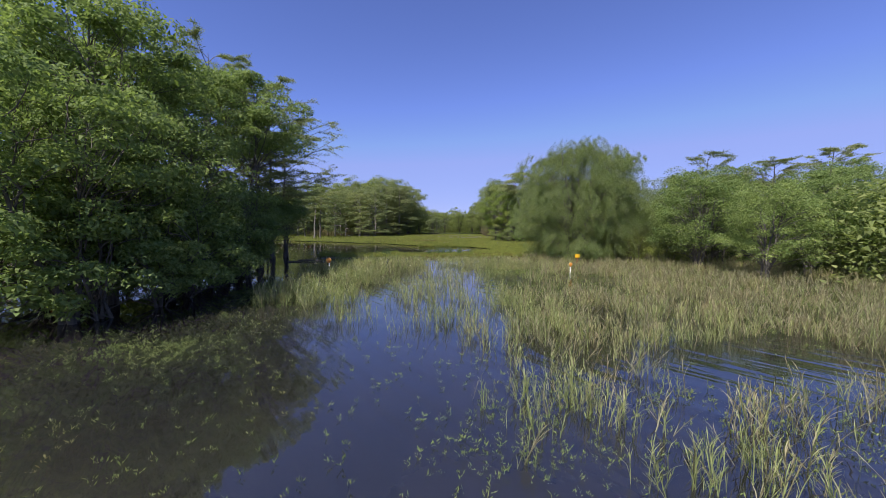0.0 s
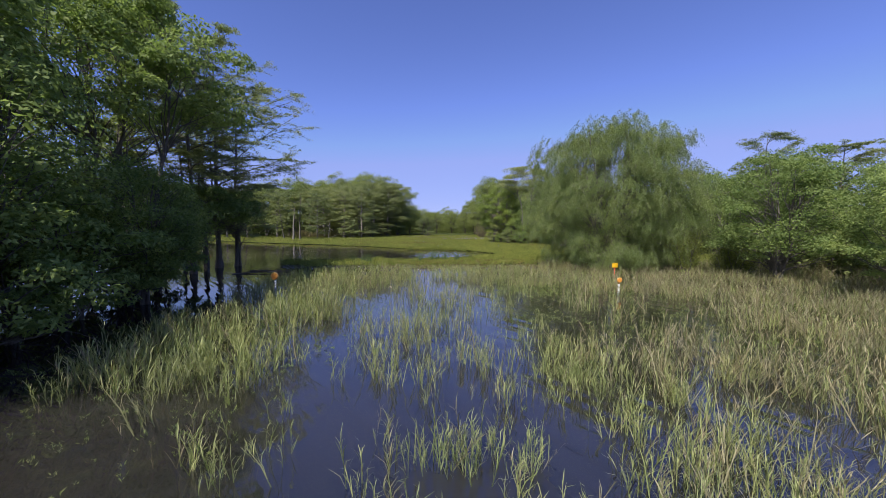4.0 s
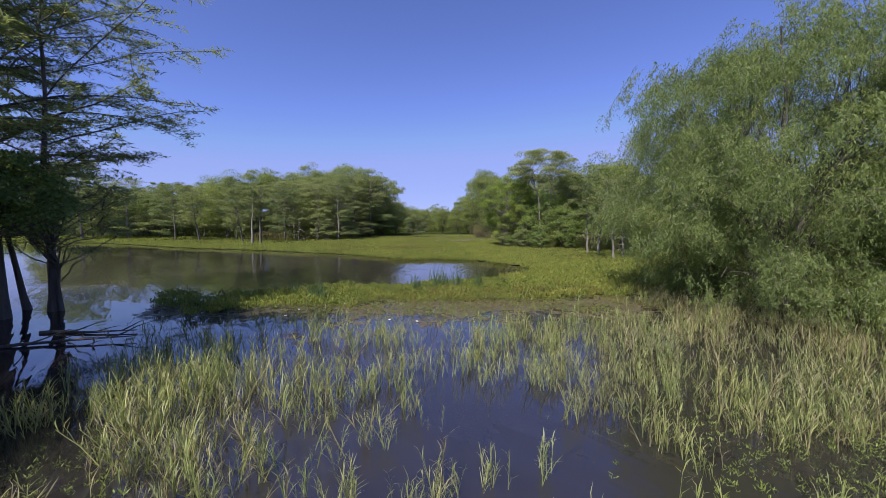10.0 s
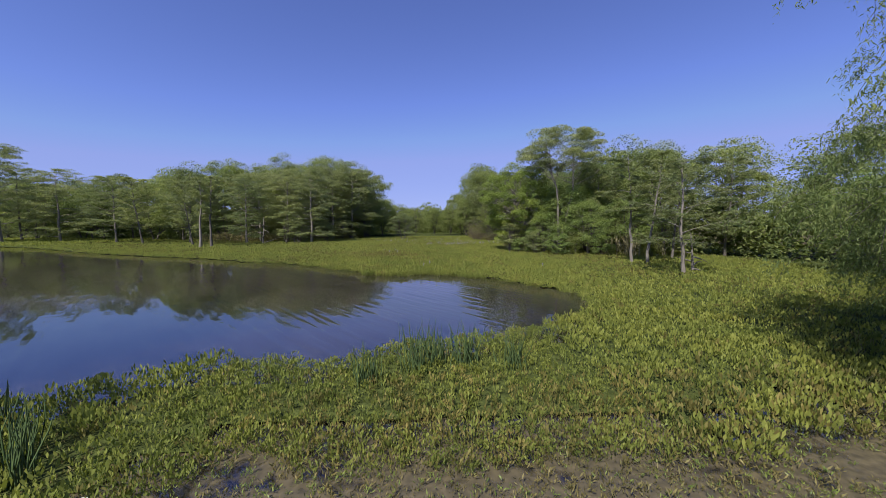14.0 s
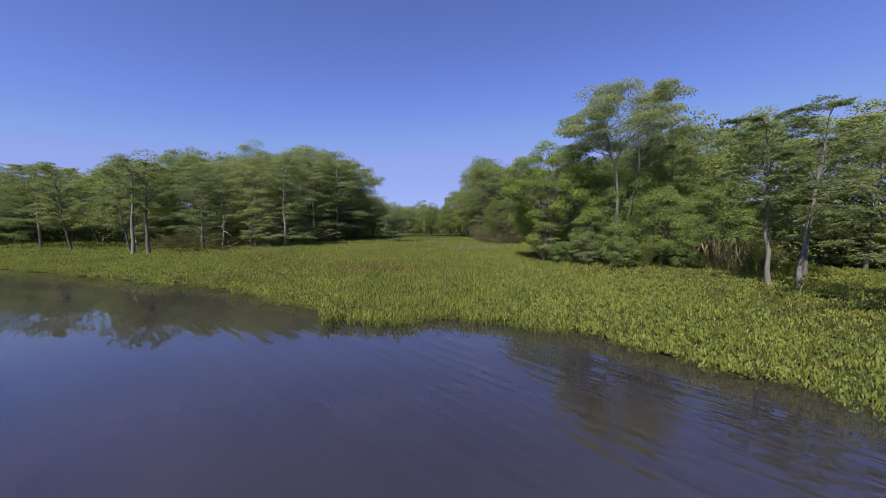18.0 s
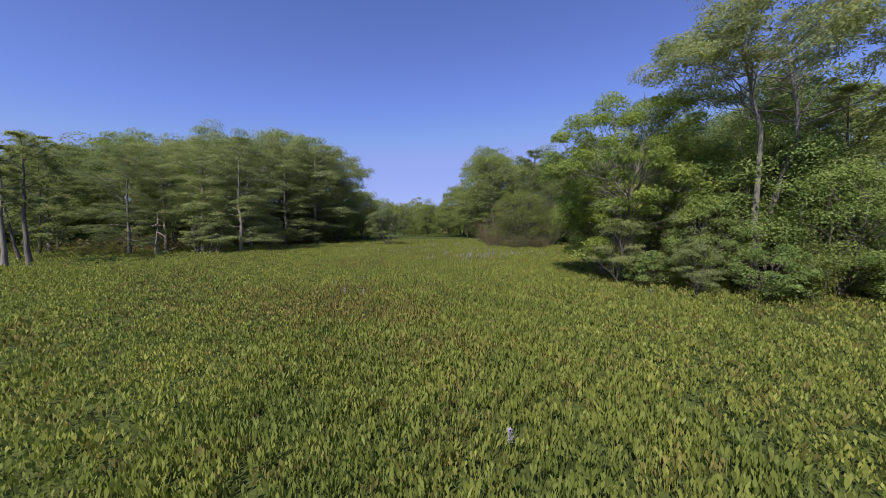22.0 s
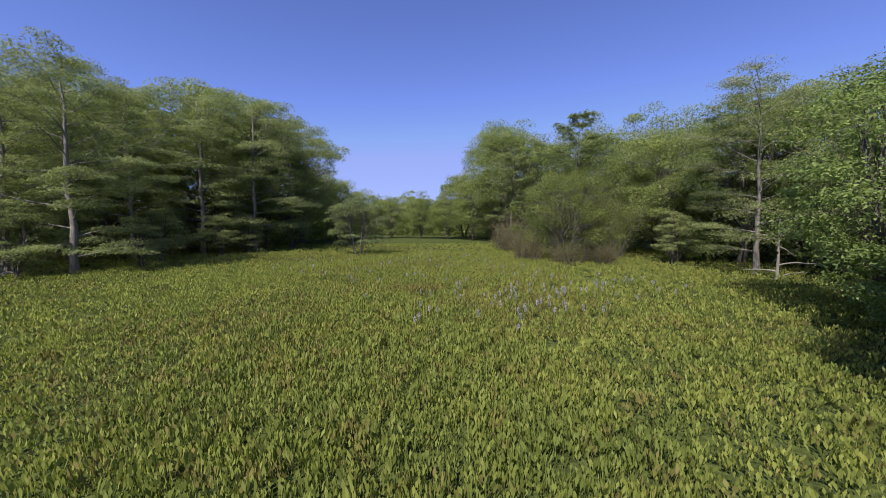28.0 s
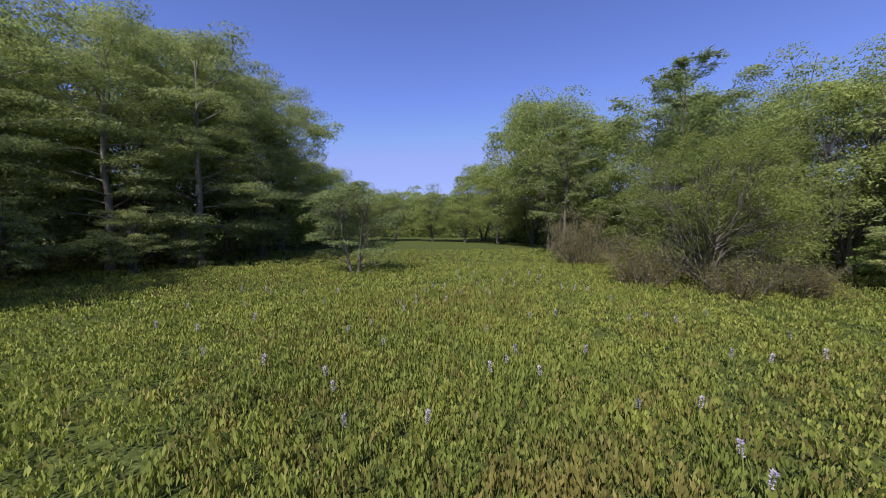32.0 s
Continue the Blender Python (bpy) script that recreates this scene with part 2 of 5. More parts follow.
# ---- mesh helpers ----
def quad_mesh(name, verts, quads, material):
    verts, quads = np.asarray(verts, np.float32), np.asarray(quads, np.int32)
    me = bpy.data.meshes.new(name)
    me.vertices.add(len(verts))
    me.vertices.foreach_set("co", verts.ravel())
    me.loops.add(quads.size)
    me.loops.foreach_set("vertex_index", quads.ravel())
    me.polygons.add(len(quads))
    sides = quads.shape[1]
    me.polygons.foreach_set("loop_start", np.arange(0, quads.size, sides, dtype=np.int32))
    me.polygons.foreach_set("loop_total", np.full(len(quads), sides, np.int32))
    me.update(calc_edges=True)
    me.materials.append(material)
    return me


def child(name, me, parent, label=""):
    ob = new(name, me)
    ob.parent = parent
    return tagged(ob, label)


def part(name, bm, material, parent, label="", smooth=False):
    me = bpy.data.meshes.new(name)
    bm.to_mesh(me)
    bm.free()
    me.materials.append(material)
    if smooth:
        for p in me.polygons:
            p.use_smooth = True
    return child(name, me, parent, label)


def joined(chunks):
    vs, qs, k = [], [], 0
    for v, q in chunks:
        vs.append(v)
        qs.append(np.asarray(q) + k)
        k += len(v)
    return np.concatenate(vs), np.concatenate(qs)


def tube(path, radii, sides=6):
    """A tapered limb along a path."""
    path = np.asarray(path, float)
    d = np.gradient(path, axis=0)
    d /= np.linalg.norm(d, axis=1)[:, None] + 1e-9
    ref = np.where(np.abs(d[:, 2:3]) > 0.9, [[1.0, 0, 0]], [[0, 0, 1.0]])
    u = np.cross(d, ref)
    u /= np.linalg.norm(u, axis=1)[:, None] + 1e-9
    w = np.cross(d, u)
    a = np.arange(sides) * (2 * math.pi / sides)
    ring = u[:, None] * np.cos(a)[None, :, None] + w[:, None] * np.sin(a)[None, :, None]
    v = (path[:, None] + ring * np.asarray(radii)[:, None, None]).reshape(-1, 3)
    i = np.arange(len(path) - 1)[:, None] * sides
    j = np.arange(sides)[None]
    q = np.stack([i + j, i + (j + 1) % sides, i + sides + (j + 1) % sides, i + sides + j], -1).reshape(-1, 4)
    return v, q


def leaves(rng, at, length, width, down=0.0, flat=0.0, toward=None, simple=True):
    """A rhombic leaf at each place, or a plain pointed one; down: how far it hangs; flat: how level it lies."""
    n = len(at)
    d = rng.normal(size=(n, 3))
    if toward is not None:
        d = d * 0.6 + toward
    d[:, 2] = d[:, 2] * (1 - flat) - down * 1.6
    d /= np.linalg.norm(d, axis=1)[:, None] + 1e-9
    s = rng.normal(size=(n, 3))
    s[:, 2] *= 1 - flat
    s -= d * np.sum(s * d, 1)[:, None]
    s /= np.linalg.norm(s, axis=1)[:, None] + 1e-9
    size = rng.uniform(0.65, 1.3, (n, 1))
    a, b = d * length * size, s * width * 0.5 * size
    if simple:
        return np.stack([at + b, at + a, at - b], 1).reshape(-1, 3), np.arange(n * 3).reshape(-1, 3)
    v = np.stack([at, at + a * 0.45 + b, at + a, at + a * 0.45 - b], 1).reshape(-1, 3)
    return v, np.arange(n * 4).reshape(-1, 4)


def shell_leaves(rng, tops, spread, pad, count, leaf, narrow, lift=0.45, rough=0.55):
    """Leaves laid over clumps like scales: most face outward and up on a clump's outside, larger ones fill its core."""
    pick = rng.integers(0, len(tops), count)
    size = rng.uniform(0.6, 1.3, len(tops))[pick][:, None] * spread
    d = rng.normal(size=(count, 3))
    d /= np.linalg.norm(d, axis=1)[:, None]
    d[:, 2] = np.where(d[:, 2] < -0.3, -d[:, 2], d[:, 2])
    inner = rng.uniform(size=(count, 1)) < 0.03
    at = tops[pick] + d * np.where(inner, rng.uniform(0.1, 0.6, (count, 1)), rng.uniform(0.4, 1.0, (count, 1)) ** 0.5) * size * list(pad)
    n = d + [0, 0, lift] + rng.normal(size=(count, 3)) * rough
    n /= np.linalg.norm(n, axis=1)[:, None] + 1e-9
    a = rng.normal(size=(count, 3)) + d * 0.5 - [0, 0, 0.4]
    a -= n * np.sum(a * n, 1)[:, None]
    a /= np.linalg.norm(a, axis=1)[:, None] + 1e-9
    b = np.cross(n, a)
    k = rng.uniform(0.65, 1.3, (count, 1)) * np.where(inner, 1.8, 1.0)
    a, b = a * leaf * k, b * leaf * narrow * 0.5 * k
    at[:, 2] = np.maximum(at[:, 2], 0.15 + rng.uniform(0, 0.4, count))
    return np.stack([at - a * 0.4 + b, at + a * 0.6, at - a * 0.4 - b], 1).reshape(-1, 3), np.arange(count * 3).reshape(-1, 3)


def scatter(base, at, yaw, scale, lean_x=None, lean_y=None, tall=None):
    """Copies of a small base mesh at many places, joined."""
    bv, bq = base
    n = len(at)
    c, s = np.cos(yaw)[:, None], np.sin(yaw)[:, None]
    x, y, z = (bv[None, :, i] * scale[:, None] for i in range(3))
    if tall is not None:
        z = z * tall[:, None]
    if lean_x is not None:
        x, y = x + z * lean_x[:, None], y + z * lean_y[:, None]
    v = np.stack([x * c - y * s + at[:, 0:1], x * s + y * c + at[:, 1:2], z + at[:, 2:3]], -1).reshape(-1, 3)
    q = (bq[None] + (np.arange(n) * len(bv))[:, None, None]).reshape(-1, 4)
    return v, q


def bend(rng, start, way, length, steps=6, rise=0.0, wobble=0.12):
    """A limb's path: it starts along way, wavers, and lifts or droops."""
    p, d, out = np.array(start, float), np.array(way, float), []
    d /= np.linalg.norm(d)
    for _ in range(steps + 1):
        out.append(p.copy())
        d = d + rng.normal(size=3) * wobble + np.array([0, 0, rise / steps])
        d /= np.linalg.norm(d)
        p = p + d * length / steps
    return np.array(out)


def along(path, u):
    """Points at fractions u of a path."""
    k = np.linspace(0, 1, len(path))
    return np.stack([np.interp(u, k, path[:, i]) for i in range(3)], -1)


# ---- trees ----
def tree_object(name, label, category, trunk, limbs, twigs, crown, bark, foliage):
    """trunk and limbs: lists of (path, radii); twigs: fine branches in one mesh; crown: leaf verts and quads."""
    root = tagged(new(name), label, category, category + "s")
    for path, radii in trunk:
        child("trunk", quad_mesh("trunk", *tube(path, radii, 8), bark), root)
    for path, radii in limbs:
        child("limb", quad_mesh("limb", *tube(path, radii, 5), bark), root)
    if twigs:
        tagged(child("fine_branching", quad_mesh("fine_branching", *joined([tube(p, r, 3) for p, r in twigs]), bark), root), kind="stuff")
    child("crown", quad_mesh("crown", *crown, foliage), root)
    return root


def cypress(seed, height, width, leaf_count, leaf=0.30, bare=0.25, flat_top=0.5, name="bald_cypress",
            label="tall grey-barked bald cypress with flat feathery green sprays", foliage=None, bark=None, limb_count=22, girth=1.0, slim=0.3):
    rng = np.random.default_rng(seed)
    top = np.array([rng.normal() * 0.04 * height, rng.normal() * 0.04 * height, height * 0.97])
    k = np.linspace(0, 1, 12)
    path = np.outer(k, top) + np.cumsum(rng.normal(size=(12, 3)) * [0.05, 0.05, 0], 0)
    path[:, 2] = -0.5 + k * (height * 0.97 + 0.5)
    r0 = (0.011 * height + 0.06) * girth
    radii = r0 * ((1 - k) ** 0.8 * 0.92 + 0.08) + r0 * 0.9 * np.exp(-k * 16)
    limbs, twigs, spots, ways = [], [], [], []
    for i in range(limb_count):
        h = bare + (0.98 - bare) * (i + rng.uniform(0, 0.9)) / limb_count
        rel = (h - bare) / (1 - bare)
        reach = width * (0.62 + 0.38 * math.sin(math.pi * min(1, 0.2 + rel * 0.55))) * (1 - max(0, rel - 0.7) * (2.2 - 1.4 * flat_top)) * rng.uniform(0.62, 1.1)
        a = i * 2.4 + rng.uniform(-0.5, 0.5)
        start = along(path, np.array([h]))[0]
        lp = bend(rng, start, (math.cos(a), math.sin(a), 0.4 + 0.6 * rel), reach, 6, -0.3, 0.10)
        lp[:, 2] = np.minimum(lp[:, 2], height * 0.985 - 0.3 + 0.3 * rng.uniform())
        lr = np.linspace(max(0.018, r0 * 0.33 * (1.1 - h * 0.7)), 0.010, 7)
        limbs.append((lp, lr))
        for j in range(9):
            u = rng.uniform(0.2, 1.0)
            side = a + (1 if j % 2 else -1) * rng.uniform(0.5, 1.2)
            tp = bend(rng, along(lp, np.array([u]))[0], (math.cos(side), math.sin(side), rng.uniform(-0.1, 0.25)), reach * rng.uniform(0.22, 0.45) * (1.2 - 0.5 * u), 3, -0.2, 0.12)
            twigs.append((tp, np.linspace(0.012, 0.004, 4)))
            m = 14
            spots.append(along(tp, rng.uniform(0.1, 1.05, m)))
        spots.append(along(lp, rng.uniform(0.35, 1.03, 26)))
    spots = np.concatenate(spots)
    at = spots[rng.integers(0, len(spots), leaf_count)] + rng.normal(size=(leaf_count, 3)) * [0.20, 0.20, 0.075] * (leaf / 0.3)
    crown = leaves(rng, at, leaf, leaf * slim, 0.05, 0.6)
    return tree_object(name, label, "cypress tree", [(path, radii)], limbs, twigs, crown, bark or BARK, foliage or CYPRESS)


def lumps(rng, count, centre, radii, low):
    """Centres of leaf clumps in an uneven dome, most of them near its outside."""
    d = rng.normal(size=(count * 3, 3))
    d /= np.linalg.norm(d, axis=1)[:, None]
    k = 0.55 + 0.45 * rng.uniform(0, 1, (count * 3, 1)) ** 0.6
    k *= 0.86 + 0.16 * wave(d[:, 0:1] * 3, d[:, 1:2] * 3 + d[:, 2:3] * 2, 1.5, int(rng.integers(1, 999)))
    d[:, :2] *= np.where(d[:, 2:3] < 0, 1 + 0.35 * np.abs(d[:, 2:3]) ** 2 / (1.02 - np.abs(d[:, 2:3])) ** 0.3, 1.0)
    p = np.asarray(centre) + d * k * radii
    return p[p[:, 2] > low][:count]


def limb_to(rng, start, end, steps=6, wobble=0.06, arch=0.12):
    """A wavering limb from start to end, arching upward on its way."""
    u = np.linspace(0, 1, steps + 1)[:, None]
    span = np.linalg.norm(end - start)
    p = start + (end - start) * u
    p = p + np.cumsum(rng.normal(size=p.shape), 0) * wobble * span / steps * (1 - u) * u * 4
    p[:, 2] += (arch * span * np.sin(u * math.pi))[:, 0]
    return p


def broadleaf(seed, height, width, leaf_count, leaf=0.22, low=0.22, stems=3, clump=0.55, name="broadleaf_tree",
              label="round broadleaf tree with dense green leaves", foliage=None, bark=None, category="broadleaf tree", skirt=0.0, clumps=60, fine=3,
              pad=(1.25, 1.25, 0.8), narrow=0.62, flat=0.3, girth=1.0, squash=0.95, level=0.94, reach=1.0, lift=0.45):
    rng = np.random.default_rng(seed)
    trunks, limbs, twigs = [], [], []
    base = height * low * (1 - skirt)
    mid = (height + base) / 2
    tops = lumps(rng, clumps, (0, 0, mid), (width, width, (height - base) / 2 * squash), base * 0.8 + 0.3)
    r0 = (0.010 * height + 0.05) / (stems ** 0.35) * girth
    for s in range(stems):
        a = s * 2 * math.pi / stems + rng.uniform(-0.5, 0.5)
        out = 0.0 if stems == 1 else width * rng.uniform(0.2, 0.5)
        end = np.array([math.cos(a) * out, math.sin(a) * out, height * rng.uniform(0.78, 0.92) * reach])
        tp = limb_to(rng, np.array([rng.normal() * 0.12, rng.normal() * 0.12, -0.4]), end, 9, 0.12, 0.0)
        trunks.append((tp, r0 * (np.linspace(1, 0.14, 10) + 0.5 * np.exp(-np.arange(10) * 1.6))))
    for i, c in enumerate(tops):
        tp = trunks[int(np.argmin([np.linalg.norm((t[0][-1] - c)[:2]) for t in trunks]))][0]
        u = np.clip((c[2] / height) * level + rng.uniform(-0.15, 0.0), 0.12, 0.95)
        lp = limb_to(rng, along(tp, np.array([u]))[0], c, 5, 0.25, 0.06)
        if i % max(3, clumps // 22) == 0:
            limbs.append((lp, np.linspace(max(0.02, r0 * 0.45 * (1.1 - u)), 0.010, 6)))
        else:
            twigs.append((lp, np.linspace(0.028, 0.006, 6)))
        for j in range(fine):
            twigs.append((limb_to(rng, along(lp, np.array([0.75]))[0], c + rng.normal(size=3) * clump * 0.7, 3, 0.2, 0.05), np.linspace(0.012, 0.004, 4)))
    crown = shell_leaves(rng, tops, clump, pad, leaf_count, leaf, narrow, lift, 0.6 + 0.5 * flat)
    return tree_object(name, label, category, trunks, limbs, twigs, crown, bark or BARK, foliage or BROAD)


def layered_cypress(seed, height, width, leaf_count, leaf=0.11, bare=0.14, limb_count=26, girth=1.0, spread=0.62, dome=0.5,
                    label="tall bald cypress with straight pale trunk and layered feathery sprays"):
    """A straight trunk with level limbs, each carrying flat pads of fine leaves."""
    rng = np.random.default_rng(seed)
    k = np.linspace(0, 1, 12)
    path = np.stack([np.cumsum(rng.normal(size=12)) * 0.05, np.cumsum(rng.normal(size=12)) * 0.05, -0.5 + k * (height * 0.96 + 0.5)], -1)
    r0 = (0.014 * height + 0.06) * girth
    limbs, twigs, tops = [], [], []
    for i in range(limb_count):
        rel = (i + rng.uniform(0, 0.9)) / limb_count
        h = bare + (0.97 - bare) * rel
        reach = width * (dome + (1 - dome) * math.sin(math.pi * (0.12 + 0.55 * rel))) * (1 - max(0, rel - 0.72) * 2.0) * rng.uniform(0.7, 1.12)
        a = i * 2.4 + rng.uniform(-0.5, 0.5)
        lp = bend(rng, along(path, np.array([h]))[0], (math.cos(a), math.sin(a), 0.15 + 0.75 * rel), reach, 6, -0.22, 0.12)
        limbs.append((lp, np.linspace(max(0.03, r0 * 0.30 * (1.1 - h * 0.7)), 0.012, 7)))
        tops += [p for p in along(lp, np.array([0.62, 0.86, 1.0]))]
        for j in range(5):
            u = 0.3 + 0.14 * j + rng.uniform(-0.06, 0.06)
            side = a + (1 if j % 2 else -1) * rng.uniform(0.5, 1.1)
            tp = bend(rng, along(lp, np.array([u]))[0], (math.cos(side), math.sin(side), rng.uniform(-0.15, 0.2)), reach * rng.uniform(0.25, 0.5), 3, -0.25, 0.12)
            twigs.append((tp, np.linspace(0.018, 0.005, 4)))
            tops += [tp[-1], tp[2]]
    crown = shell_leaves(rng, np.array(tops), spread, (1.25, 1.25, 0.36), leaf_count, leaf, 0.34, 0.5, 0.85)
    radii = r0 * ((1 - k) ** 0.8 * 0.92 + 0.08) + r0 * 0.7 * np.exp(-k * 16)
    return tree_object("bald_cypress", label, "cypress tree", [(path, radii)], limbs, twigs, crown, PALE, CYPRESS)


def willow(seed, height, width, sprays, per=30, leaf=0.13):
    """A wide, blunt-topped crown of hanging sprays."""
    rng = np.random.default_rng(seed)
    trunks, limbs, twigs, at = [], [], [], []
    u, a = rng.uniform(0.1, 0.98, 420), rng.uniform(0, 6.28, 420)
    wide = width * (1 - np.abs((u - 0.46) / 0.56) ** 3.2) ** 0.6 * (0.88 + 0.14 * wave(np.cos(a) * 3, np.sin(a) * 3 + u * 5, 1.4, 19))
    r = wide * np.where(u > 0.8, rng.uniform(0, 1, 420) ** 0.5, rng.uniform(0.35, 1.0, 420))
    tops = np.stack([np.cos(a) * r, np.sin(a) * r, np.maximum(0.9, u * height * (0.95 + 0.07 * wave(np.cos(a) * r, np.sin(a) * r, 1.3, 23)))], -1)
    for s in range(5):
        b = s * 1.26 + rng.uniform(-0.3, 0.3)
        end = np.array([math.cos(b) * width * 0.45, math.sin(b) * width * 0.45, height * rng.uniform(0.7, 0.9)])
        tp = limb_to(rng, np.array([math.cos(b) * 0.3, math.sin(b) * 0.3, -0.4]), end, 9, 0.15, 0.0)
        trunks.append((tp, np.linspace(0.13, 0.02, 10)))
    for i, c in enumerate(tops):
        tp = trunks[int(np.argmin([np.linalg.norm((t[0][-1] - c)[:2]) for t in trunks]))][0]
        v = np.clip(c[2] / height * 0.8 - rng.uniform(0, 0.2), 0.1, 0.9)
        lp = limb_to(rng, along(tp, np.array([v]))[0], c, 6, 0.25, 0.16)
        (limbs if i % 6 == 0 else twigs).append((lp, np.linspace(0.030 if i % 6 == 0 else 0.014, 0.005, 7)))
    roots = tops[rng.integers(0, len(tops), sprays)] + rng.normal(size=(sprays, 3)) * [0.45, 0.45, 0.22]
    for p in roots:
        out = math.atan2(p[1], p[0]) + rng.normal() * 0.9
        long = rng.uniform(0.4, 1.25)
        for k in range(6):
            q = p + rng.normal(size=3) * [0.10, 0.10, 0.12]
            drop = min(long * rng.uniform(0.6, 1.1), max(0.3, q[2] - 0.25))
            b = out + rng.normal() * 0.35
            sp = bend(rng, q, (math.cos(b) * 0.7, math.sin(b) * 0.7, 0.15), drop, 4, -2.4, 0.10)
            if k == 0:
                twigs.append((sp, np.linspace(0.007, 0.003, 5)))
            at.append(along(sp, rng.uniform(0, 1.0, per)))
    at = np.concatenate(at)
    at = at + rng.normal(size=at.shape) * 0.04
    crown = leaves(rng, at, leaf, leaf * 0.24, 0.95, 0.0)
    return tree_object("willow_tree", "broad multi-stemmed willow with drooping grey-green leaves", "willow tree", trunks, limbs, twigs, crown, BARK, WILLOW)


def shrub(seed, height, width, leaf_count, leaf=0.16, stems=26, name="wetland_shrub", label="thin-stemmed olive shrub with fine upright twigs",
          foliage=None, low=0.15):
    rng = np.random.default_rng(seed)
    limbs, twigs, ends = [], [], []
    for s in range(stems):
        a, lean = rng.uniform(0, 6.28), rng.uniform(0.05, 1.0)
        k = lean * width / height
        hh = height * rng.uniform(0.6, 1.0) * math.sqrt(max(0.15, 1 - 0.7 * lean ** 2))
        sp = bend(rng, (math.cos(a) * lean * width * 0.3, math.sin(a) * lean * width * 0.3, -0.2), (math.cos(a) * k, math.sin(a) * k, 1), hh * math.sqrt(1 + k * k * 0.5), 6, 0.1, 0.08)
        limbs.append((sp, np.linspace(0.03, 0.006, 7)))
        for j in range(7):
            u = rng.uniform(0.2, 0.95)
            b = rng.uniform(0, 6.28)
            wp = bend(rng, along(sp, np.array([u]))[0], (math.cos(b), math.sin(b), 0.9), height * rng.uniform(0.10, 0.25), 3, 0.2, 0.15)
            twigs.append((wp, np.linspace(0.010, 0.003, 4)))
            ends.append(along(wp, rng.uniform(0.1, 1.1, 10)))
        ends.append(along(sp, rng.uniform(low, 1.0, 12)))
    ends = np.concatenate(ends)
    at = ends[rng.integers(0, len(ends), leaf_count)] + rng.normal(size=(leaf_count, 3)) * 0.16
    at[:, 2] = np.maximum(at[:, 2], 0.1)
    crown = leaves(rng, at, leaf, leaf * 0.36, -0.15, 0.0)
    return tree_object(name, label, "shrub", [], limbs, twigs, crown, BARK, foliage or TWIGGY)


def put(ob, x, y, turn=0.0, size=1.0):
    ob.location, ob.rotation_euler, ob.scale = (x, y, 0), (0, 0, turn), (size, size, size)
    return ob


def again(ob, x, y, turn, size, label=""):
    c = copy_thing(ob, pose(x, y, 0, 0, 0, math.degrees(turn)))
    c.scale = (size, size, size)
    return tagged(c, label)


# ---- the plan of water, mat and reeds ----
POND = [(-70, 78), (-51, 72.5), (-31, 60.5), (-19.7, 55.3), (-12.8, 51.6), (-10.2, 50.6), (-7.4, 48.2), (-5.3, 46.9), (-4.8, 46.2), (-4.5, 44.9),
        (-2.6, 44.75), (-1.2, 45.05), (0.4, 44.4), (2.1, 43.3), (3.1, 41.3), (4.1, 40.4), (4.3, 38.4), (4.1, 36.8), (2.7, 35.6), (1.2, 34.7),
        (-0.1, 34.4), (-1.8, 33.8), (-3.2, 33.0), (-5.2, 33.0), (-6.2, 32.2), (-8.2, 30.9), (-12, 31.2), (-10.6, 28.2), (-9.2, 26.6),
        (-8.2, 24), (-7.7, 21), (-8.6, 18.6), (-12, 15), (-24, 12), (-70, 30)]


def inside(x, y, poly):
    hit = np.zeros(np.shape(x), bool)
    for (x1, y1), (x2, y2) in zip(poly, poly[1:] + poly[:1]):
        with np.errstate(divide="ignore", invalid="ignore"):
            hit ^= ((y1 > y) != (y2 > y)) & (x < (x2 - x1) * (y - y1) / (y2 - y1) + x1)
    return hit


def wave(x, y, scale, seed):
    """Smooth value noise, about -1 to 1."""
    r = np.random.default_rng(seed)
    out = 0
    for k in range(5):
        a, f = r.uniform(0, 6.28), scale * r.uniform(0.6, 1.7)
        out = out + np.sin((x * math.cos(a) + y * math.sin(a)) * f + r.uniform(0, 6.28) + 1.3 * np.sin((x * math.sin(a) - y * math.cos(a)) * f * 0.7))
    return out / 3.0


def on_mat(x, y):
    """True where the floating hyacinth mat lies."""
    wx, wy = x + 0.22 * wave(x, y, 2.6, 5), y + 0.22 * wave(x, y, 2.4, 6)
    near_edge = 29.6 + 0.05 * (x + 2) + 0.5 * wave(x, y, 0.9, 7) - 1.6 * np.exp(-((x + 8) / 2.0) ** 2)
    return (wy > near_edge) & ~inside(wx, wy, POND) & (x > -112) & (y < 150) & ~((x < -13) & (y < 45))


def blob(x, y, cx, cy, rx, ry, k):
    return k * np.exp(-(((x - cx) / rx) ** 2 + ((y - cy) / ry) ** 2) ** 1.5)


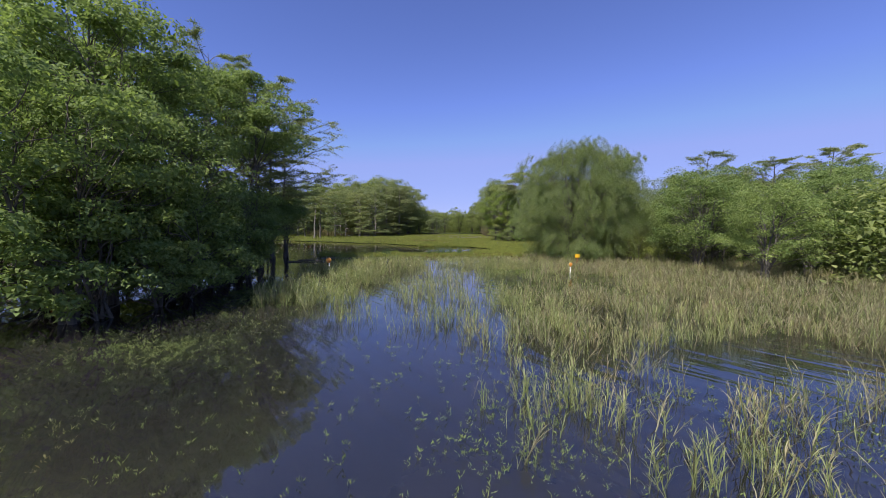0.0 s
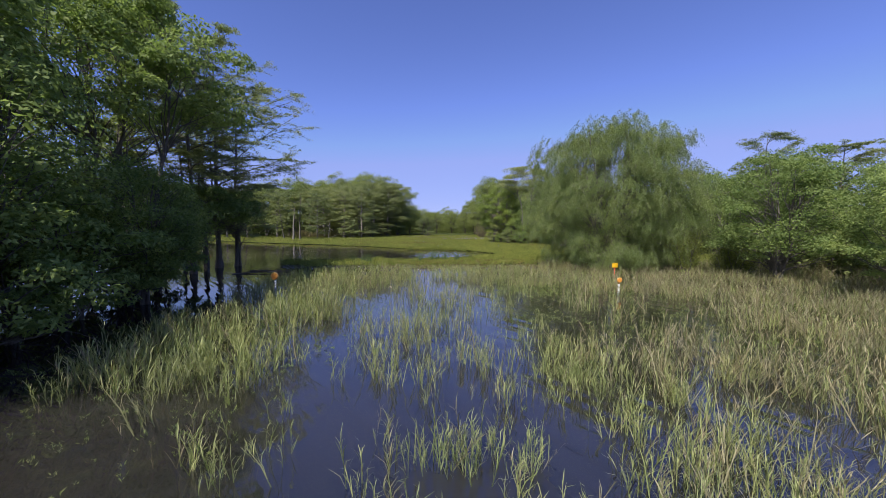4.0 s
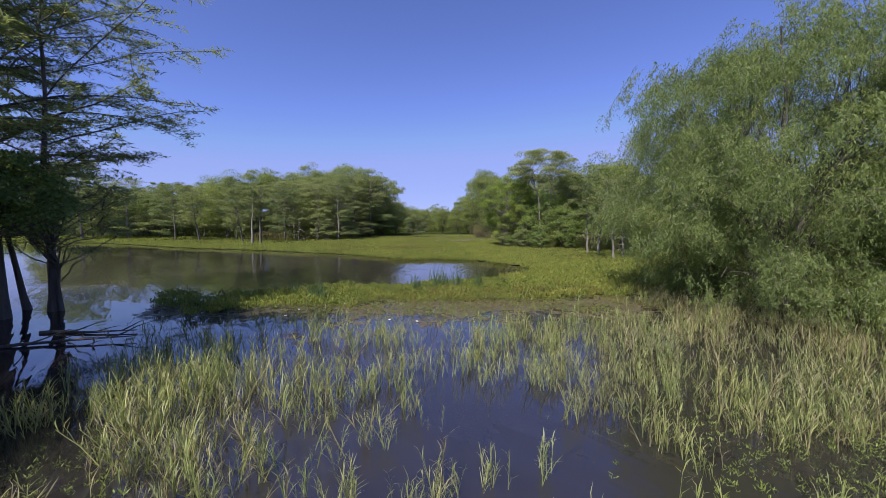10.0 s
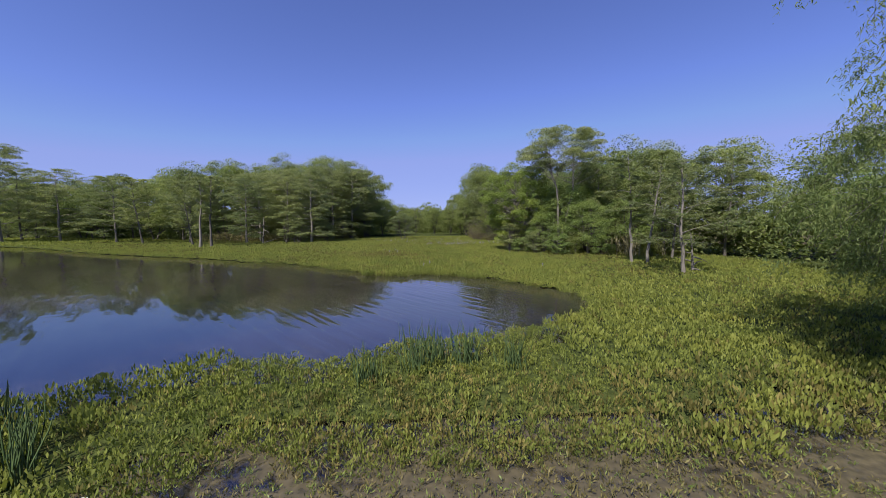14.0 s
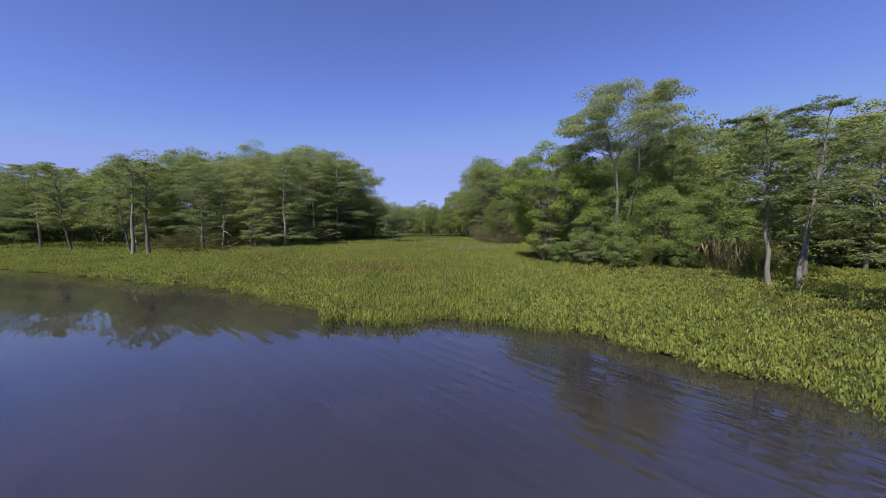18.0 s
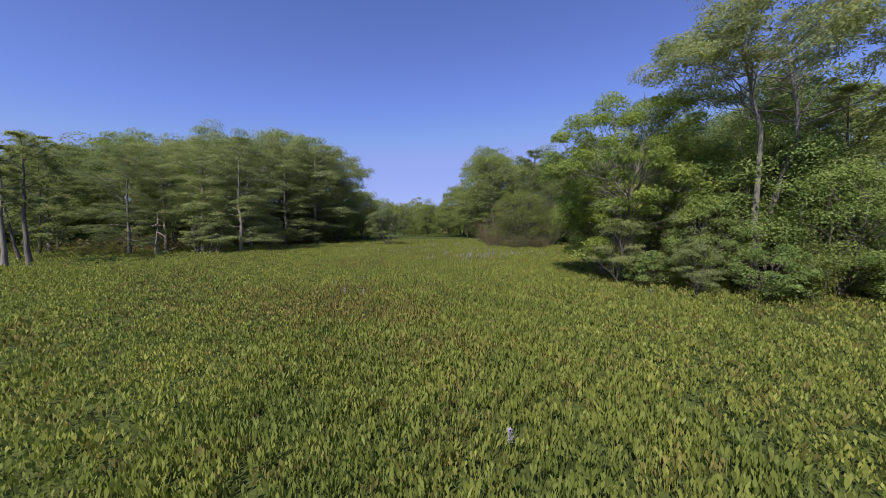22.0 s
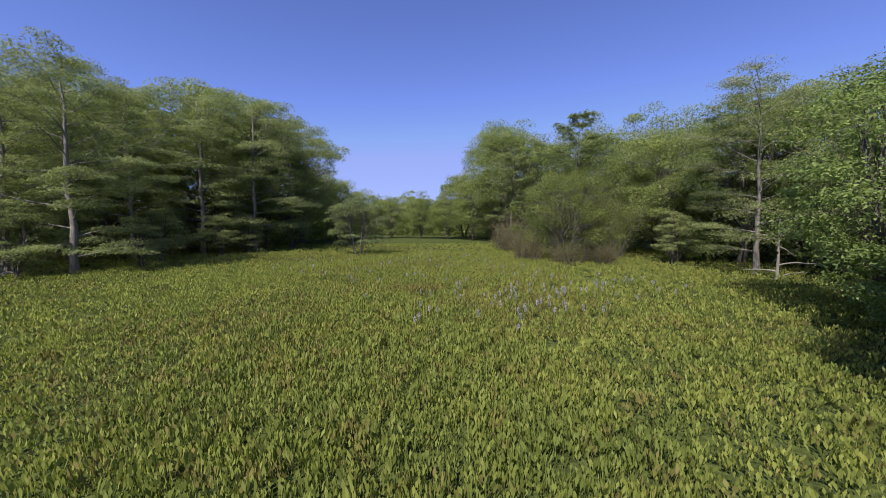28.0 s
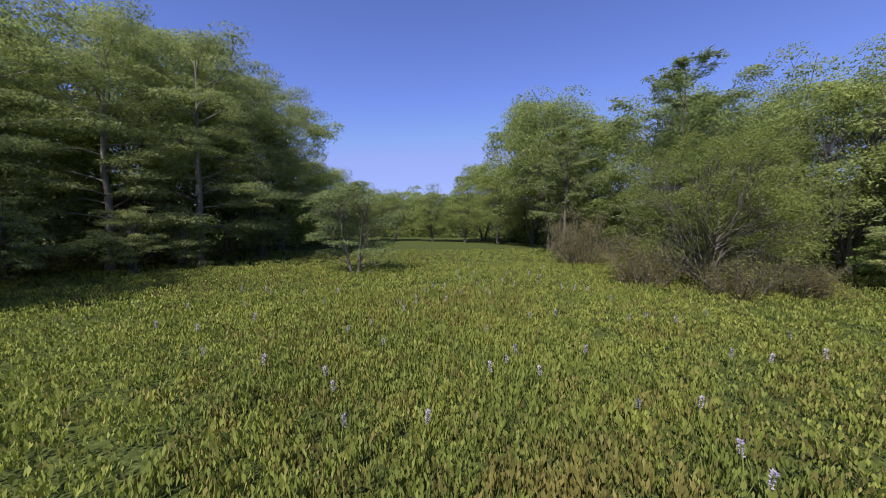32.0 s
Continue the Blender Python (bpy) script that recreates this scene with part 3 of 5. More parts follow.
def reed_amount(x, y):
    d = blob(x, y, 13, 20, 11.0, 11.5, 1.5) + blob(x, y, 7, 11.5, 5.0, 3.4, 1.0) + blob(x, y, 5.2, 3.6, 2.9, 1.5, 1.5) + blob(x, y, 2.4, 4.5, 1.6, 1.0, 0.2)
    d = d + blob(x, y, 2.2, 11, 1.8, 3.2, 0.55) + blob(x, y, -5.0, 15.2, 2.0, 4.5, 1.25) + blob(x, y, -5.5, 22, 1.9, 5.0, 0.8) + blob(x, y, -2.6, 24.8, 4.6, 2.0, 0.45) + blob(x, y, -5.6, 12.2, 1.8, 1.8, 0.6) + blob(x, y, -6.0, 14.0, 1.6, 3.0, 0.7)
    d = d + blob(x, y, 2.8, 24.6, 3.0, 2.6, 0.75) + blob(x, y, 5.5, 27, 4, 2.5, 0.9) + blob(x, y, -1.0, 14.5, 2.6, 4.2, 0.34) + blob(x, y, -0.3, 21.5, 2.5, 3, 0.14)
    d = d + blob(x, y, 1.7, 9.2, 1.7, 2.2, 0.6) + blob(x, y, 3.6, 9.0, 2.2, 1.6, 0.6) + blob(x, y, -3.6, 9.5, 1.6, 1.6, 0.35) + blob(x, y, 4.4, 15.8, 3.6, 2.6, -1.0)
    d = d - blob(x, y, 5.9, 17.2, 1.7, 1.4, 1.3) - blob(x, y, 3.2, 18.8, 2.6, 1.7, 0.9) - blob(x, y, 6.2, 6.8, 3.0, 0.9, 0.8) + blob(x, y, 2.1, 7.4, 1.6, 1.5, 0.7) - blob(x, y, 0, 29.8, 7, 1.3, 0.8) - blob(x, y, -1.3, 21.0, 2.3, 1.9, 0.2) + blob(x, y, -4.6, 22.2, 1.6, 1.6, 0.6) + blob(x, y, -5.9, 19.8, 1.9, 2.6, 1.0)
    d = d + blob(x, y, 6.0, 24.0, 3.5, 2.4, 0.9) + blob(x, y, -5.2, 20.7, 1.4, 1.1, 0.7) + blob(x, y, 2.7, 21.0, 1.6, 1.3, 0.45) + blob(x, y, -0.6, 23.6, 2.4, 1.8, 0.4) + blob(x, y, 2.0, 6.3, 1.5, 1.2, 0.55)
    d = np.maximum(d, blob(x, y, 3.0, 15.5, 5, 5, 0.16) + blob(x, y, -1, 21, 5, 5, 0.25)) * np.clip(0.55 + 0.95 * wave(x, y, 1.6, 11) + 0.85 * wave(x, y, 4.5, 12), 0.05, 1.7)
    d = d * np.clip(np.where(x < 5.5, (27.2 - y) / 1.6, 1.0), 0.05, 1)
    d = d * np.clip(1.6 - x * 0.07, 0.45, 1.0)
    d = d - blob(x, y, 7.3, 22.7, 0.9, 1.3, 1.6) - blob(x, y, -6.3, 18.3, 0.5, 0.9, 1.2) - blob(x, y, -5.6, 9.3, 1.7, 1.7, 0.9) + blob(x, y, 1.9, 7.4, 1.1, 1.6, 0.4) - blob(x, y, 0.1, 7.2, 0.8, 1.3, 0.35)
    return np.where(inside(x, y, POND) | (y > 33), 0, np.clip(d, 0, 1.4))


def weed_amount(x, y):
    d = blob(x, y, -6.0, 7.2, 1.4, 0.8, 1.3) + blob(x, y, -6.6, 7.4, 3.0, 1.7, 0.25) + blob(x, y, -4.4, 4.6, 2.6, 2.0, 0.12) + blob(x, y, -5, 6, 4, 3, 0.05) + blob(x, y, 5.0, 21.2, 3.4, 2.6, 0.5) + blob(x, y, 2.8, 4.2, 3.2, 1.9, 0.45) + blob(x, y, -5.2, 14, 2.4, 4.0, 0.7) + blob(x, y, 0, 5, 3, 3, 0.10)
    d = d + blob(x, y, 3.0, 15, 3.0, 3.0, 0.30) + blob(x, y, 12, 14, 7, 6, 0.45) + blob(x, y, -1, 29.2, 8, 1.9, 1.1) + blob(x, y, 5, 28, 3, 2, 0.5) + blob(x, y, 3.0, 20.4, 2.0, 1.6, 0.5) + blob(x, y, -5.4, 20.5, 1.6, 1.2, 0.5)
    d = d * (0.9 + 0.6 * wave(x, y, 1.7, 21) + 0.4 * wave(x, y, 5.0, 22))
    return np.clip(d, 0, 1.2)


# ---- ground and water ----
def sheet(name, xs, ys, height, material, label, category, kind="structure", keep=None):
    gx, gy = np.meshgrid(xs, ys)
    v = np.stack([gx, gy, height(gx, gy)], -1).reshape(-1, 3)
    i = (np.arange(len(ys) - 1)[:, None] * len(xs) + np.arange(len(xs) - 1)[None]).ravel()
    q = np.stack([i, i + 1, i + 1 + len(xs), i + len(xs)], -1)
    if keep is not None:
        c = v[q].mean(1)
        q = q[keep(c[:, 0], c[:, 1])]
        used, q = np.unique(q, return_inverse=True)
        v, q = v[used], q.reshape(-1, 4)
    return tagged(new(name, quad_mesh(name, v, q, material)), label, category, "", kind)


far = np.concatenate([[-1500, -600, -250], np.linspace(-120, 120, 81), [250, 600, 1500]])
sheet("ground", far, far + 60, lambda x, y: -0.55 + 3.4 * np.maximum(np.maximum(np.clip((x - 33 - 2.5 * wave(x, y, 0.12, 32)) / 6, 0, 1), np.clip((y - 152) / 8, 0, 1)), np.maximum(np.clip((-x - 104) / 10, 0, 1), np.clip((-y - 30) / 10, 0, 1))) + 0.05 * wave(x, y, 0.4, 31), SOIL,
      "dark swamp mud under shallow water", "ground")
sheet("water", np.linspace(-130, 130, 27), np.linspace(-60, 200, 27), lambda x, y: 0 * x, WATER,
      "still brown swamp water reflecting blue sky", "water")
bed = sheet("hyacinth_mat_bed", np.arange(-112, 45, 0.6), np.arange(26, 150, 0.6),
            lambda x, y: 0.035 + 0.02 * wave(x, y, 3.0, 41) + 0.12 * np.clip((y - 98) / 8, 0, 1),
            MATBED, "tangled green floating bed of hyacinth roots and stalks", "floating plants", "stuff",
            lambda x, y: on_mat(x, y) & on_mat(x - 0.9, y) & on_mat(x + 0.9, y) & on_mat(x, y - 0.9) & on_mat(x, y + 0.9))


# ---- floating and standing plants ----
def hyacinth_base(rng, count=10, stalks=True):
    """One plant: upright spoon leaves on leaning stalks."""
    chunks = []
    up = np.array([0, 0, 1.0])
    for i in range(count):
        a, lean = i * 2.4 + rng.uniform(-0.4, 0.4), rng.uniform(0.1, 0.6)
        h = rng.uniform(0.13, 0.30) * (1.1 - 0.35 * lean)
        d, s = np.array([math.cos(a), math.sin(a), 0]), np.array([-math.sin(a), math.cos(a), 0])
        foot, tip = d * 0.03, d * (0.03 + h * lean) + [0, 0, h]
        if stalks and i % 3 == 1:
            chunks.append((np.array([foot - s * 0.008, foot + s * 0.008, tip + s * 0.005, tip - s * 0.005]), np.array([[0, 1, 2, 3]])))
        ax = d * rng.uniform(-0.15, 0.35) + up * rng.uniform(0.8, 1.0) + s * rng.uniform(-0.3, 0.3)
        ax /= np.linalg.norm(ax)
        n = np.cross(ax, s)
        L, W = rng.uniform(0.085, 0.13), rng.uniform(0.021, 0.030)
        pts = [tip - ax * 0.01, tip + ax * L * 0.55 + s * W - n * 0.012, tip + ax * L, tip + ax * L * 0.55 - s * W - n * 0.012]
        chunks.append((np.array(pts), np.array([[0, 1, 2, 3]])))
    return joined(chunks)


def reed_base(rng, blades=8, height=0.72):
    chunks = []
    lean = rng.normal(size=2) * 0.12
    stem = np.array([[0, 0, -0.05], [lean[0] * 0.4, lean[1] * 0.4, height * 0.45], [lean[0], lean[1], height * 0.85]])
    side = np.array([0.006, 0.004, 0])
    chunks.append((np.array([stem[0] - side, stem[0] + side, stem[1] + side, stem[1] - side, stem[2] + side * 0.5, stem[2] - side * 0.5]), np.array([[0, 1, 2, 3], [3, 2, 4, 5]])))
    for i in range(blades):
        a, u = rng.uniform(0, 6.28), (i + rng.uniform(0.2, 1.0)) / blades
        p = along(stem, np.array([u]))[0]
        L = height * rng.uniform(0.26, 0.5) * (1.15 - 0.4 * u)
        tilt = rng.uniform(0.12, 0.6)
        d, s = np.array([math.cos(a), math.sin(a), 0]), np.array([-math.sin(a), math.cos(a), 0])
        mid = p + d * L * 0.5 * tilt + np.array([0, 0, L * 0.5])
        tip = p + d * L * (tilt + 0.25 * rng.uniform(0, 1.2)) + np.array([0, 0, L * rng.uniform(0.65, 0.95)])
        w = rng.uniform(0.0048, 0.0082)
        chunks.append((np.array([p - s * w * 0.6, p + s * w * 0.6, mid + s * w, mid - s * w, tip + s * 0.001, tip - s * 0.001]), np.array([[0, 1, 2, 3], [3, 2, 4, 5]])))
    return joined(chunks)


def weed_base(rng, count=9, reach=0.062):
    chunks = []
    for i in range(count):
        a = i * 2.4 + rng.uniform(-0.3, 0.3)
        p = np.array([[rng.normal() * 0.03, rng.normal() * 0.03, rng.uniform(0.005, 0.09)]])
        d = np.array([[math.cos(a), math.sin(a), rng.uniform(0.3, 1.5)]])
        chunks.append(leaves(rng, p, reach, reach * 0.24, 0, 0.0, d * 2 + [[0, 0, 1.0]], False))
    return joined(chunks)


def thrown(rng, x0, x1, y0, y1, per_m2, amount):
    n = int((x1 - x0) * (y1 - y0) * per_m2)
    x, y = rng.uniform(x0, x1, n), rng.uniform(y0, y1, n)
    k = rng.uniform(0, 1, n) < amount(x, y)
    return np.stack([x[k], y[k], 0 * x[k]], -1)


def plants(name, rng, bases, at, material, label, category, size=(0.75, 1.25), lean=0.0, tall=(0.75, 1.2)):
    kind = rng.integers(0, len(bases), len(at))
    out = []
    for i, b in enumerate(bases):
        p = at[kind == i]
        n = len(p)
        out.append(scatter(b, p, rng.uniform(0, 6.28, n), rng.uniform(*size, n), rng.normal(size=n) * lean, rng.normal(size=n) * lean, rng.uniform(*tall, n)))
    return tagged(new(name, quad_mesh(name, *joined(out), material)), label, category, "", "stuff")


rng = np.random.default_rng(77)
def browned(at):
    """How likely a plant has turned brown: broad drifts, and a few spots that died back."""
    x, y = at[:, 0], at[:, 1]
    p = (0.08 + 0.34 * np.clip(wave(x, y, 0.4, 81) + 0.1, 0, 1) + 0.10 * np.clip(wave(x, y, 1.7, 82), 0, 1)) * np.clip((y - 36) / 16, 0.35, 1.0)
    for cx, cy, rx, ry, k in ((-0.9, 73.5, 1.5, 0.8, 0.75), (4.1, 71.1, 1.7, 0.8, 0.35), (-4.6, 55.5, 3.0, 2.0, 0.42), (-2.3, 54.6, 1.4, 1.2, 0.4), (-7.5, 57.0, 3.4, 3.0, 0.3), (-5.5, 67.5, 3.4, 2.6, 0.3),
                              (-1.7, 51.8, 1.9, 0.6, 0.45), (-3.6, 58.6, 1.6, 1.2, 0.35), (3.7, 78.2, 1.3, 0.6, 0.35), (1.0, 30.8, 6.0, 1.2, 0.4)):
        p = p + blob(x, y, cx, cy, rx, ry, k)
    return np.random.default_rng(83).uniform(0, 1, len(at)) < p


def mat_plants(bases, at, label, *shape):
    """Green plants, and the brown ones among them."""
    old = browned(at)
    plants("water_hyacinth", rng, bases, at[~old], HYACINTH, label, "floating plants", *shape)
    if old.any():
        plants("browned_water_hyacinth", rng, bases, at[old], BROWNED, "tan and brown dying water hyacinth leaves among green ones", "floating plants", *shape)


leafy = [hyacinth_base(rng) for _ in range(8)]
leaf_tops = [hyacinth_base(rng, 10, False) for _ in range(8)]
near_path = lambda x: np.abs(x + 1.6) < 3.4
close = thrown(rng, -9, 7, 26, 84, 88, lambda x, y: on_mat(x, y) * np.where(near_path(x), 1.0, 0.0))
beside = thrown(rng, -9, 7, 26, 84, 52, lambda x, y: on_mat(x, y) * np.where(near_path(x), 0.0, 1.0))
wide = thrown(rng, -48, 22, 28, 104, 23.0, lambda x, y: (on_mat(x, y) & ~((x > -9) & (x < 7) & (y < 84))) * np.where(((x > -19) & (x < 15) & (y < 92)) | ((x > -36) & (y < 68)), 1.0, 0.34))
rim = thrown(rng, -14, 8, 29, 54, 42, lambda x, y: (on_mat(x, y) & ~(on_mat(x, y - 0.8) & on_mat(x, y + 0.8) & on_mat(x - 0.8, y) & on_mat(x + 0.8, y))) * 1.0)
plants("water_hyacinth", rng, leaf_tops, rim, HYACINTH, "crowded green water hyacinth along the mat's ragged edge", "floating plants", (0.42, 0.7), 0.25, (0.45, 0.8))
strip = close[:, 1] < 35.5
mat_plants(leafy, close[strip], "low green water hyacinth leaves along a narrow floating strip", (0.36, 0.62), 0.2, (0.7, 1.2))
mat_plants(leafy, close[~strip], "dense bright green water hyacinth leaves floating in a mat", (0.5, 0.8), 0.12, (0.95, 1.5))
mat_plants(leaf_tops, beside, "crowded green water hyacinth leaves floating in a mat", (0.5, 0.85), 0.12, (0.85, 1.3))
mat_plants(leaf_tops, wide, "green water hyacinth mat spreading toward the trees", (0.66, 1.05), 0.1, (0.75, 1.1))

plants("water_hyacinth", rng, leaf_tops, thrown(rng, -84, -48, 62, 98, 3.2, lambda x, y: on_mat(x, y) * 1.0), HYACINTH, "distant green water hyacinth along the pond's far bank", "floating plants", (1.4, 1.9), 0.1, (0.7, 1.0))

stalks = [reed_base(rng) for _ in range(10)]
tussock = np.repeat(thrown(rng, -9, 24, 1.5, 33, 12, reed_amount), 7, 0)
at = np.concatenate([tussock + rng.normal(size=tussock.shape) * [0.085, 0.085, 0], thrown(rng, -9, 24, 1.5, 33, 8, reed_amount)])
dry = rng.uniform(0, 1, len(at)) < np.clip(np.where(at[:, 0] < -3, 0.2, 0.16 + 0.07 * (at[:, 0] - 2)) + 0.2 * wave(at[:, 0], at[:, 1], 0.6, 51), 0.06, 0.6)
lush = at[:, 0] < -3.4
plants("marsh_reeds", rng, stalks, at[~dry & lush], REED, "lush green marsh reeds crowding the shallows by the bank", "reeds", (0.40, 0.92), 0.18)
plants("marsh_reeds", rng, stalks, at[~dry & ~lush], REED, "pale green marsh reeds standing in shallow water", "reeds", (0.28, 0.74), 0.13)
plants("dry_marsh_reeds", rng, stalks, at[dry], DRYREED, "dry tan reeds among green marsh grass", "reeds", (0.34, 0.84), 0.32)
bank = thrown(rng, 13.6, 19.0, 52.6, 55.6, 14, lambda x, y: np.clip(0.4 + wave(x, y, 1.2, 55), 0, 1))
plants("dry_marsh_reeds", rng, stalks, bank, DRYREED, "tall dry tan reeds under the bank's trees", "reeds", (1.8, 2.8), 0.12)
small = [weed_base(rng) for _ in range(6)]
plants("water_weeds", rng, small, thrown(rng, -11, 16, 1.5, 31, 75, weed_amount), WEED, "small leafy green weeds floating on the water", "water weeds", (0.45, 0.9))
plants("rotting_leaves", rng, small, thrown(rng, -10, 9, 26, 31.5, 95, lambda x, y: np.clip(0.75 + 0.8 * wave(x, y, 1.6, 61), 0, 1) * blob(x, y, 0, 29.2, 9, 1.7, 0.9)), SCUM,
       "brown decaying leaves floating at the mat's edge", "floating debris", (0.5, 1.1))


sheet("algae_film", np.arange(-11, 9.5, 0.25), np.arange(24.4, 31.2, 0.25), lambda x, y: 0.008 + 0.003 * wave(x, y, 3.0, 62), FILM,
      "brown film of algae and rotting leaves on still water", "algae", "stuff", lambda x, y: ~inside(x, y, POND))


# ---- trees, stand by stand ----
rng = np.random.default_rng(5)
far_cypress = [cypress(100 + i, 11.0, 3.6, 13000, 0.22, 0.16 + 0.05 * i, 0.4 + 0.15 * i, limb_count=26, girth=0.8) for i in range(4)]
grove_cypress = [layered_cypress(150 + i, 12.0, 4.4, 56000, 0.125, 0.13 + 0.05 * i, 28, 0.85, 0.7) for i in range(3)]
sapling = [broadleaf(160 + i, 4.4, 1.5, 12000, 0.10, 0.1, 2, 0.42, name="cypress_sapling", label="low feathery cypress sapling at the foot of tall trees",
                     foliage=CYPRESS, category="cypress tree", skirt=0.8, clumps=46, fine=1, pad=(1.5, 1.5, 0.5), narrow=0.34, flat=0.3) for i in range(2)]
far_oak = [broadleaf(200 + i, 13.0, 4.5, 42000, 0.13, 0.2, 3, 0.98, foliage=OAK, label="tall dense round-crowned broadleaf tree at the swamp's edge", skirt=0.6, clumps=165, fine=1, flat=0.1) for i in range(3)]
mid_oak = [broadleaf(210 + i, 13.0, 4.5, 24000, 0.175, 0.2, 3, 1.05, foliage=OAK, label="tall round-crowned broadleaf tree within the woods", skirt=0.6, clumps=120, fine=1, flat=0.1) for i in range(2)]
end_oak = [broadleaf(230 + i, 13.0, 4.6, 9500, 0.32, 0.2, 2, 1.2, foliage=OAK, label="distant round-crowned tree closing the far end of the bay", skirt=0.7, clumps=90, fine=0, flat=0.1) for i in range(2)]
rear_oak = [broadleaf(220 + i, 13.0, 4.6, 17000, 0.215, 0.2, 2, 1.2, foliage=OAK, label="distant round-crowned tree in the rear of the woods", skirt=0.7, clumps=95, fine=0, flat=0.1) for i in range(2)]
near_broad = [broadleaf(300 + i, 8.0, 3.2, 24000, 0.11, 0.25, 4, 0.72, skirt=0.7, label="leafy green broadleaf tree standing in swamp water", clumps=120, fine=1, flat=0.1) for i in range(3)]
bank_broad = [broadleaf(320 + i, 8.0, 3.2, 27000, 0.11, 0.25, 4, 0.68, skirt=0.8, label="leafy green broadleaf tree on the reedy bank", clumps=105, fine=1, flat=0.4) for i in range(3)]
bright_broad = broadleaf(3, 8.9, 3.9, 74000, 0.094, 0.2, 3, 0.52, foliage=BRIGHT, bark=PALE, label="bright yellow-green broadleaf tree with pale forked trunks", skirt=0.25, clumps=170, pad=(1.2, 1.2, 0.9), flat=0.3, girth=0.72, narrow=0.55)
bank_bush = [broadleaf(340 + i, 3.6, 2.2, 7500, 0.12, 0.1, 5, 0.5, name="bank_bush", label="low dark green bush hanging over the water", category="bush", skirt=0.9, clumps=36, fine=1) for i in range(2)]
low_shrub = [shrub(400 + i, 3.2, 2.0, 9000, 0.11, 22) for i in range(2)]


def stand(kinds, rows):
    """Places trees; the first of each kind stands where its first row says, and the rest are copies."""
    placed = set()
    for kind, x, y, turn, size in rows:
        if kind in placed or kinds[kind].location.length > 0:
            again(kinds[kind], x, y, turn, size)
        else:
            put(kinds[kind], x, y, turn, size)
            placed.add(kind)


# large single trees
put(willow(1, 9.15, 5.5, 3200, 26, 0.092), 9.5, 28.3, 0.3)
put(broadleaf(2, 11.4, 4.0, 46000, 0.12, 0.58, 2, 0.66, name="bald_cypress", label="tall bald cypress with an open spreading crown above the woods", foliage=CYPRESS, bark=PALE,
              category="cypress tree", clumps=60, fine=1, girth=1.0, pad=(1.5, 1.5, 0.6), narrow=0.34, flat=0.3, level=1.04, squash=0.9, lift=0.7), 10.8, 56.9, 0.5)
put(bright_broad, 7.9, 60.3, 0.2)
put(broadleaf(25, 5.2, 2.3, 26000, 0.094, 0.16, 3, 0.45, foliage=BRIGHT, bark=PALE, label="small bright yellow-green tree at the foot of a larger one", skirt=0.6, clumps=70, flat=0.3, girth=0.6, narrow=0.55), 7.5, 61.4, 0.0)
put(cypress(4, 7.4, 2.0, 12000, 0.125, 0.45, 0.9, bark=PALE, limb_count=15, girth=0.7), 12.4, 48.9, 0.1)
put(cypress(5, 7.3, 2.1, 12000, 0.125, 0.4, 0.9, bark=PALE, limb_count=15, girth=0.7), 13.1, 48.3, 2.1)
put(cypress(6, 6.2, 2.7, 12000, 0.125, 0.3, 0.9, bark=PALE, limb_count=16, girth=0.8, label="stunted bald cypress with bare pale limbs"), 12.3, 43.8, 1.0)
put(broadleaf(8, 6.6, 4.3, 46000, 0.085, 0.1, 7, 0.62, name="wetland_shrub", label="broad rounded olive-green shrub with many thin upright stems", foliage=TWIGGY, category="shrub",
              skirt=0.6, clumps=150, fine=2, girth=0.55, pad=(1.1, 1.1, 0.9), narrow=0.36, flat=0.6), 10.4, 84.4, 0.0)
put(shrub(11, 7.0, 3.4, 26000, 0.09, 60, label="tall olive-green shrub with thin pale stems", low=0.4), 14.0, 85.4, 0.0)
for seed, x, y, h in ((20, 7.6, 84.4, 2.6), (21, 9.6, 82.2, 2.0), (22, 11.6, 81.8, 1.8)):
    put(shrub(seed, h, 1.9, 7000, 0.08, 30, foliage=DRYBUSH, label="low grey-brown twiggy shrub before the olive shrub"), x, y, seed * 1.0)
put(broadleaf(9, 5.2, 2.5, 15000, 0.11, 0.16, 2, 0.55, name="young_cypress", label="small rounded young cypress standing alone in the mat", foliage=CYPRESS,
              category="cypress tree", skirt=0.5, clumps=52, pad=(1.4, 1.4, 0.5), narrow=0.4), -4.8, 89.2, 0.0)
put(shrub(10, 3.8, 3.4, 14000, 0.09, 44, foliage=DRYBUSH, label="low brown twiggy shrub beside the olive shrub"), 8.9, 92.0, 0.0, 1.05)

put(layered_cypress(13, 10.6, 4.0, 34000, 0.10, 0.16, 25, 0.7, label="slender bald cypress with a pale trunk and bare lower limbs"), 17.6, 77.2, 1.6)

put(cypress(14, 8.2, 2.3, 9500, 0.14, 0.5, 0.9, bark=PALE, limb_count=13, girth=1.1, label="pale bare-limbed bald cypress leaning over the mat"), -27.4, 69.8, 0.4)
put(cypress(15, 8.6, 2.5, 12000, 0.14, 0.45, 0.9, limb_count=15, label="dark slender bald cypress beside a pale one"), -26.4, 70.0, 2.4)

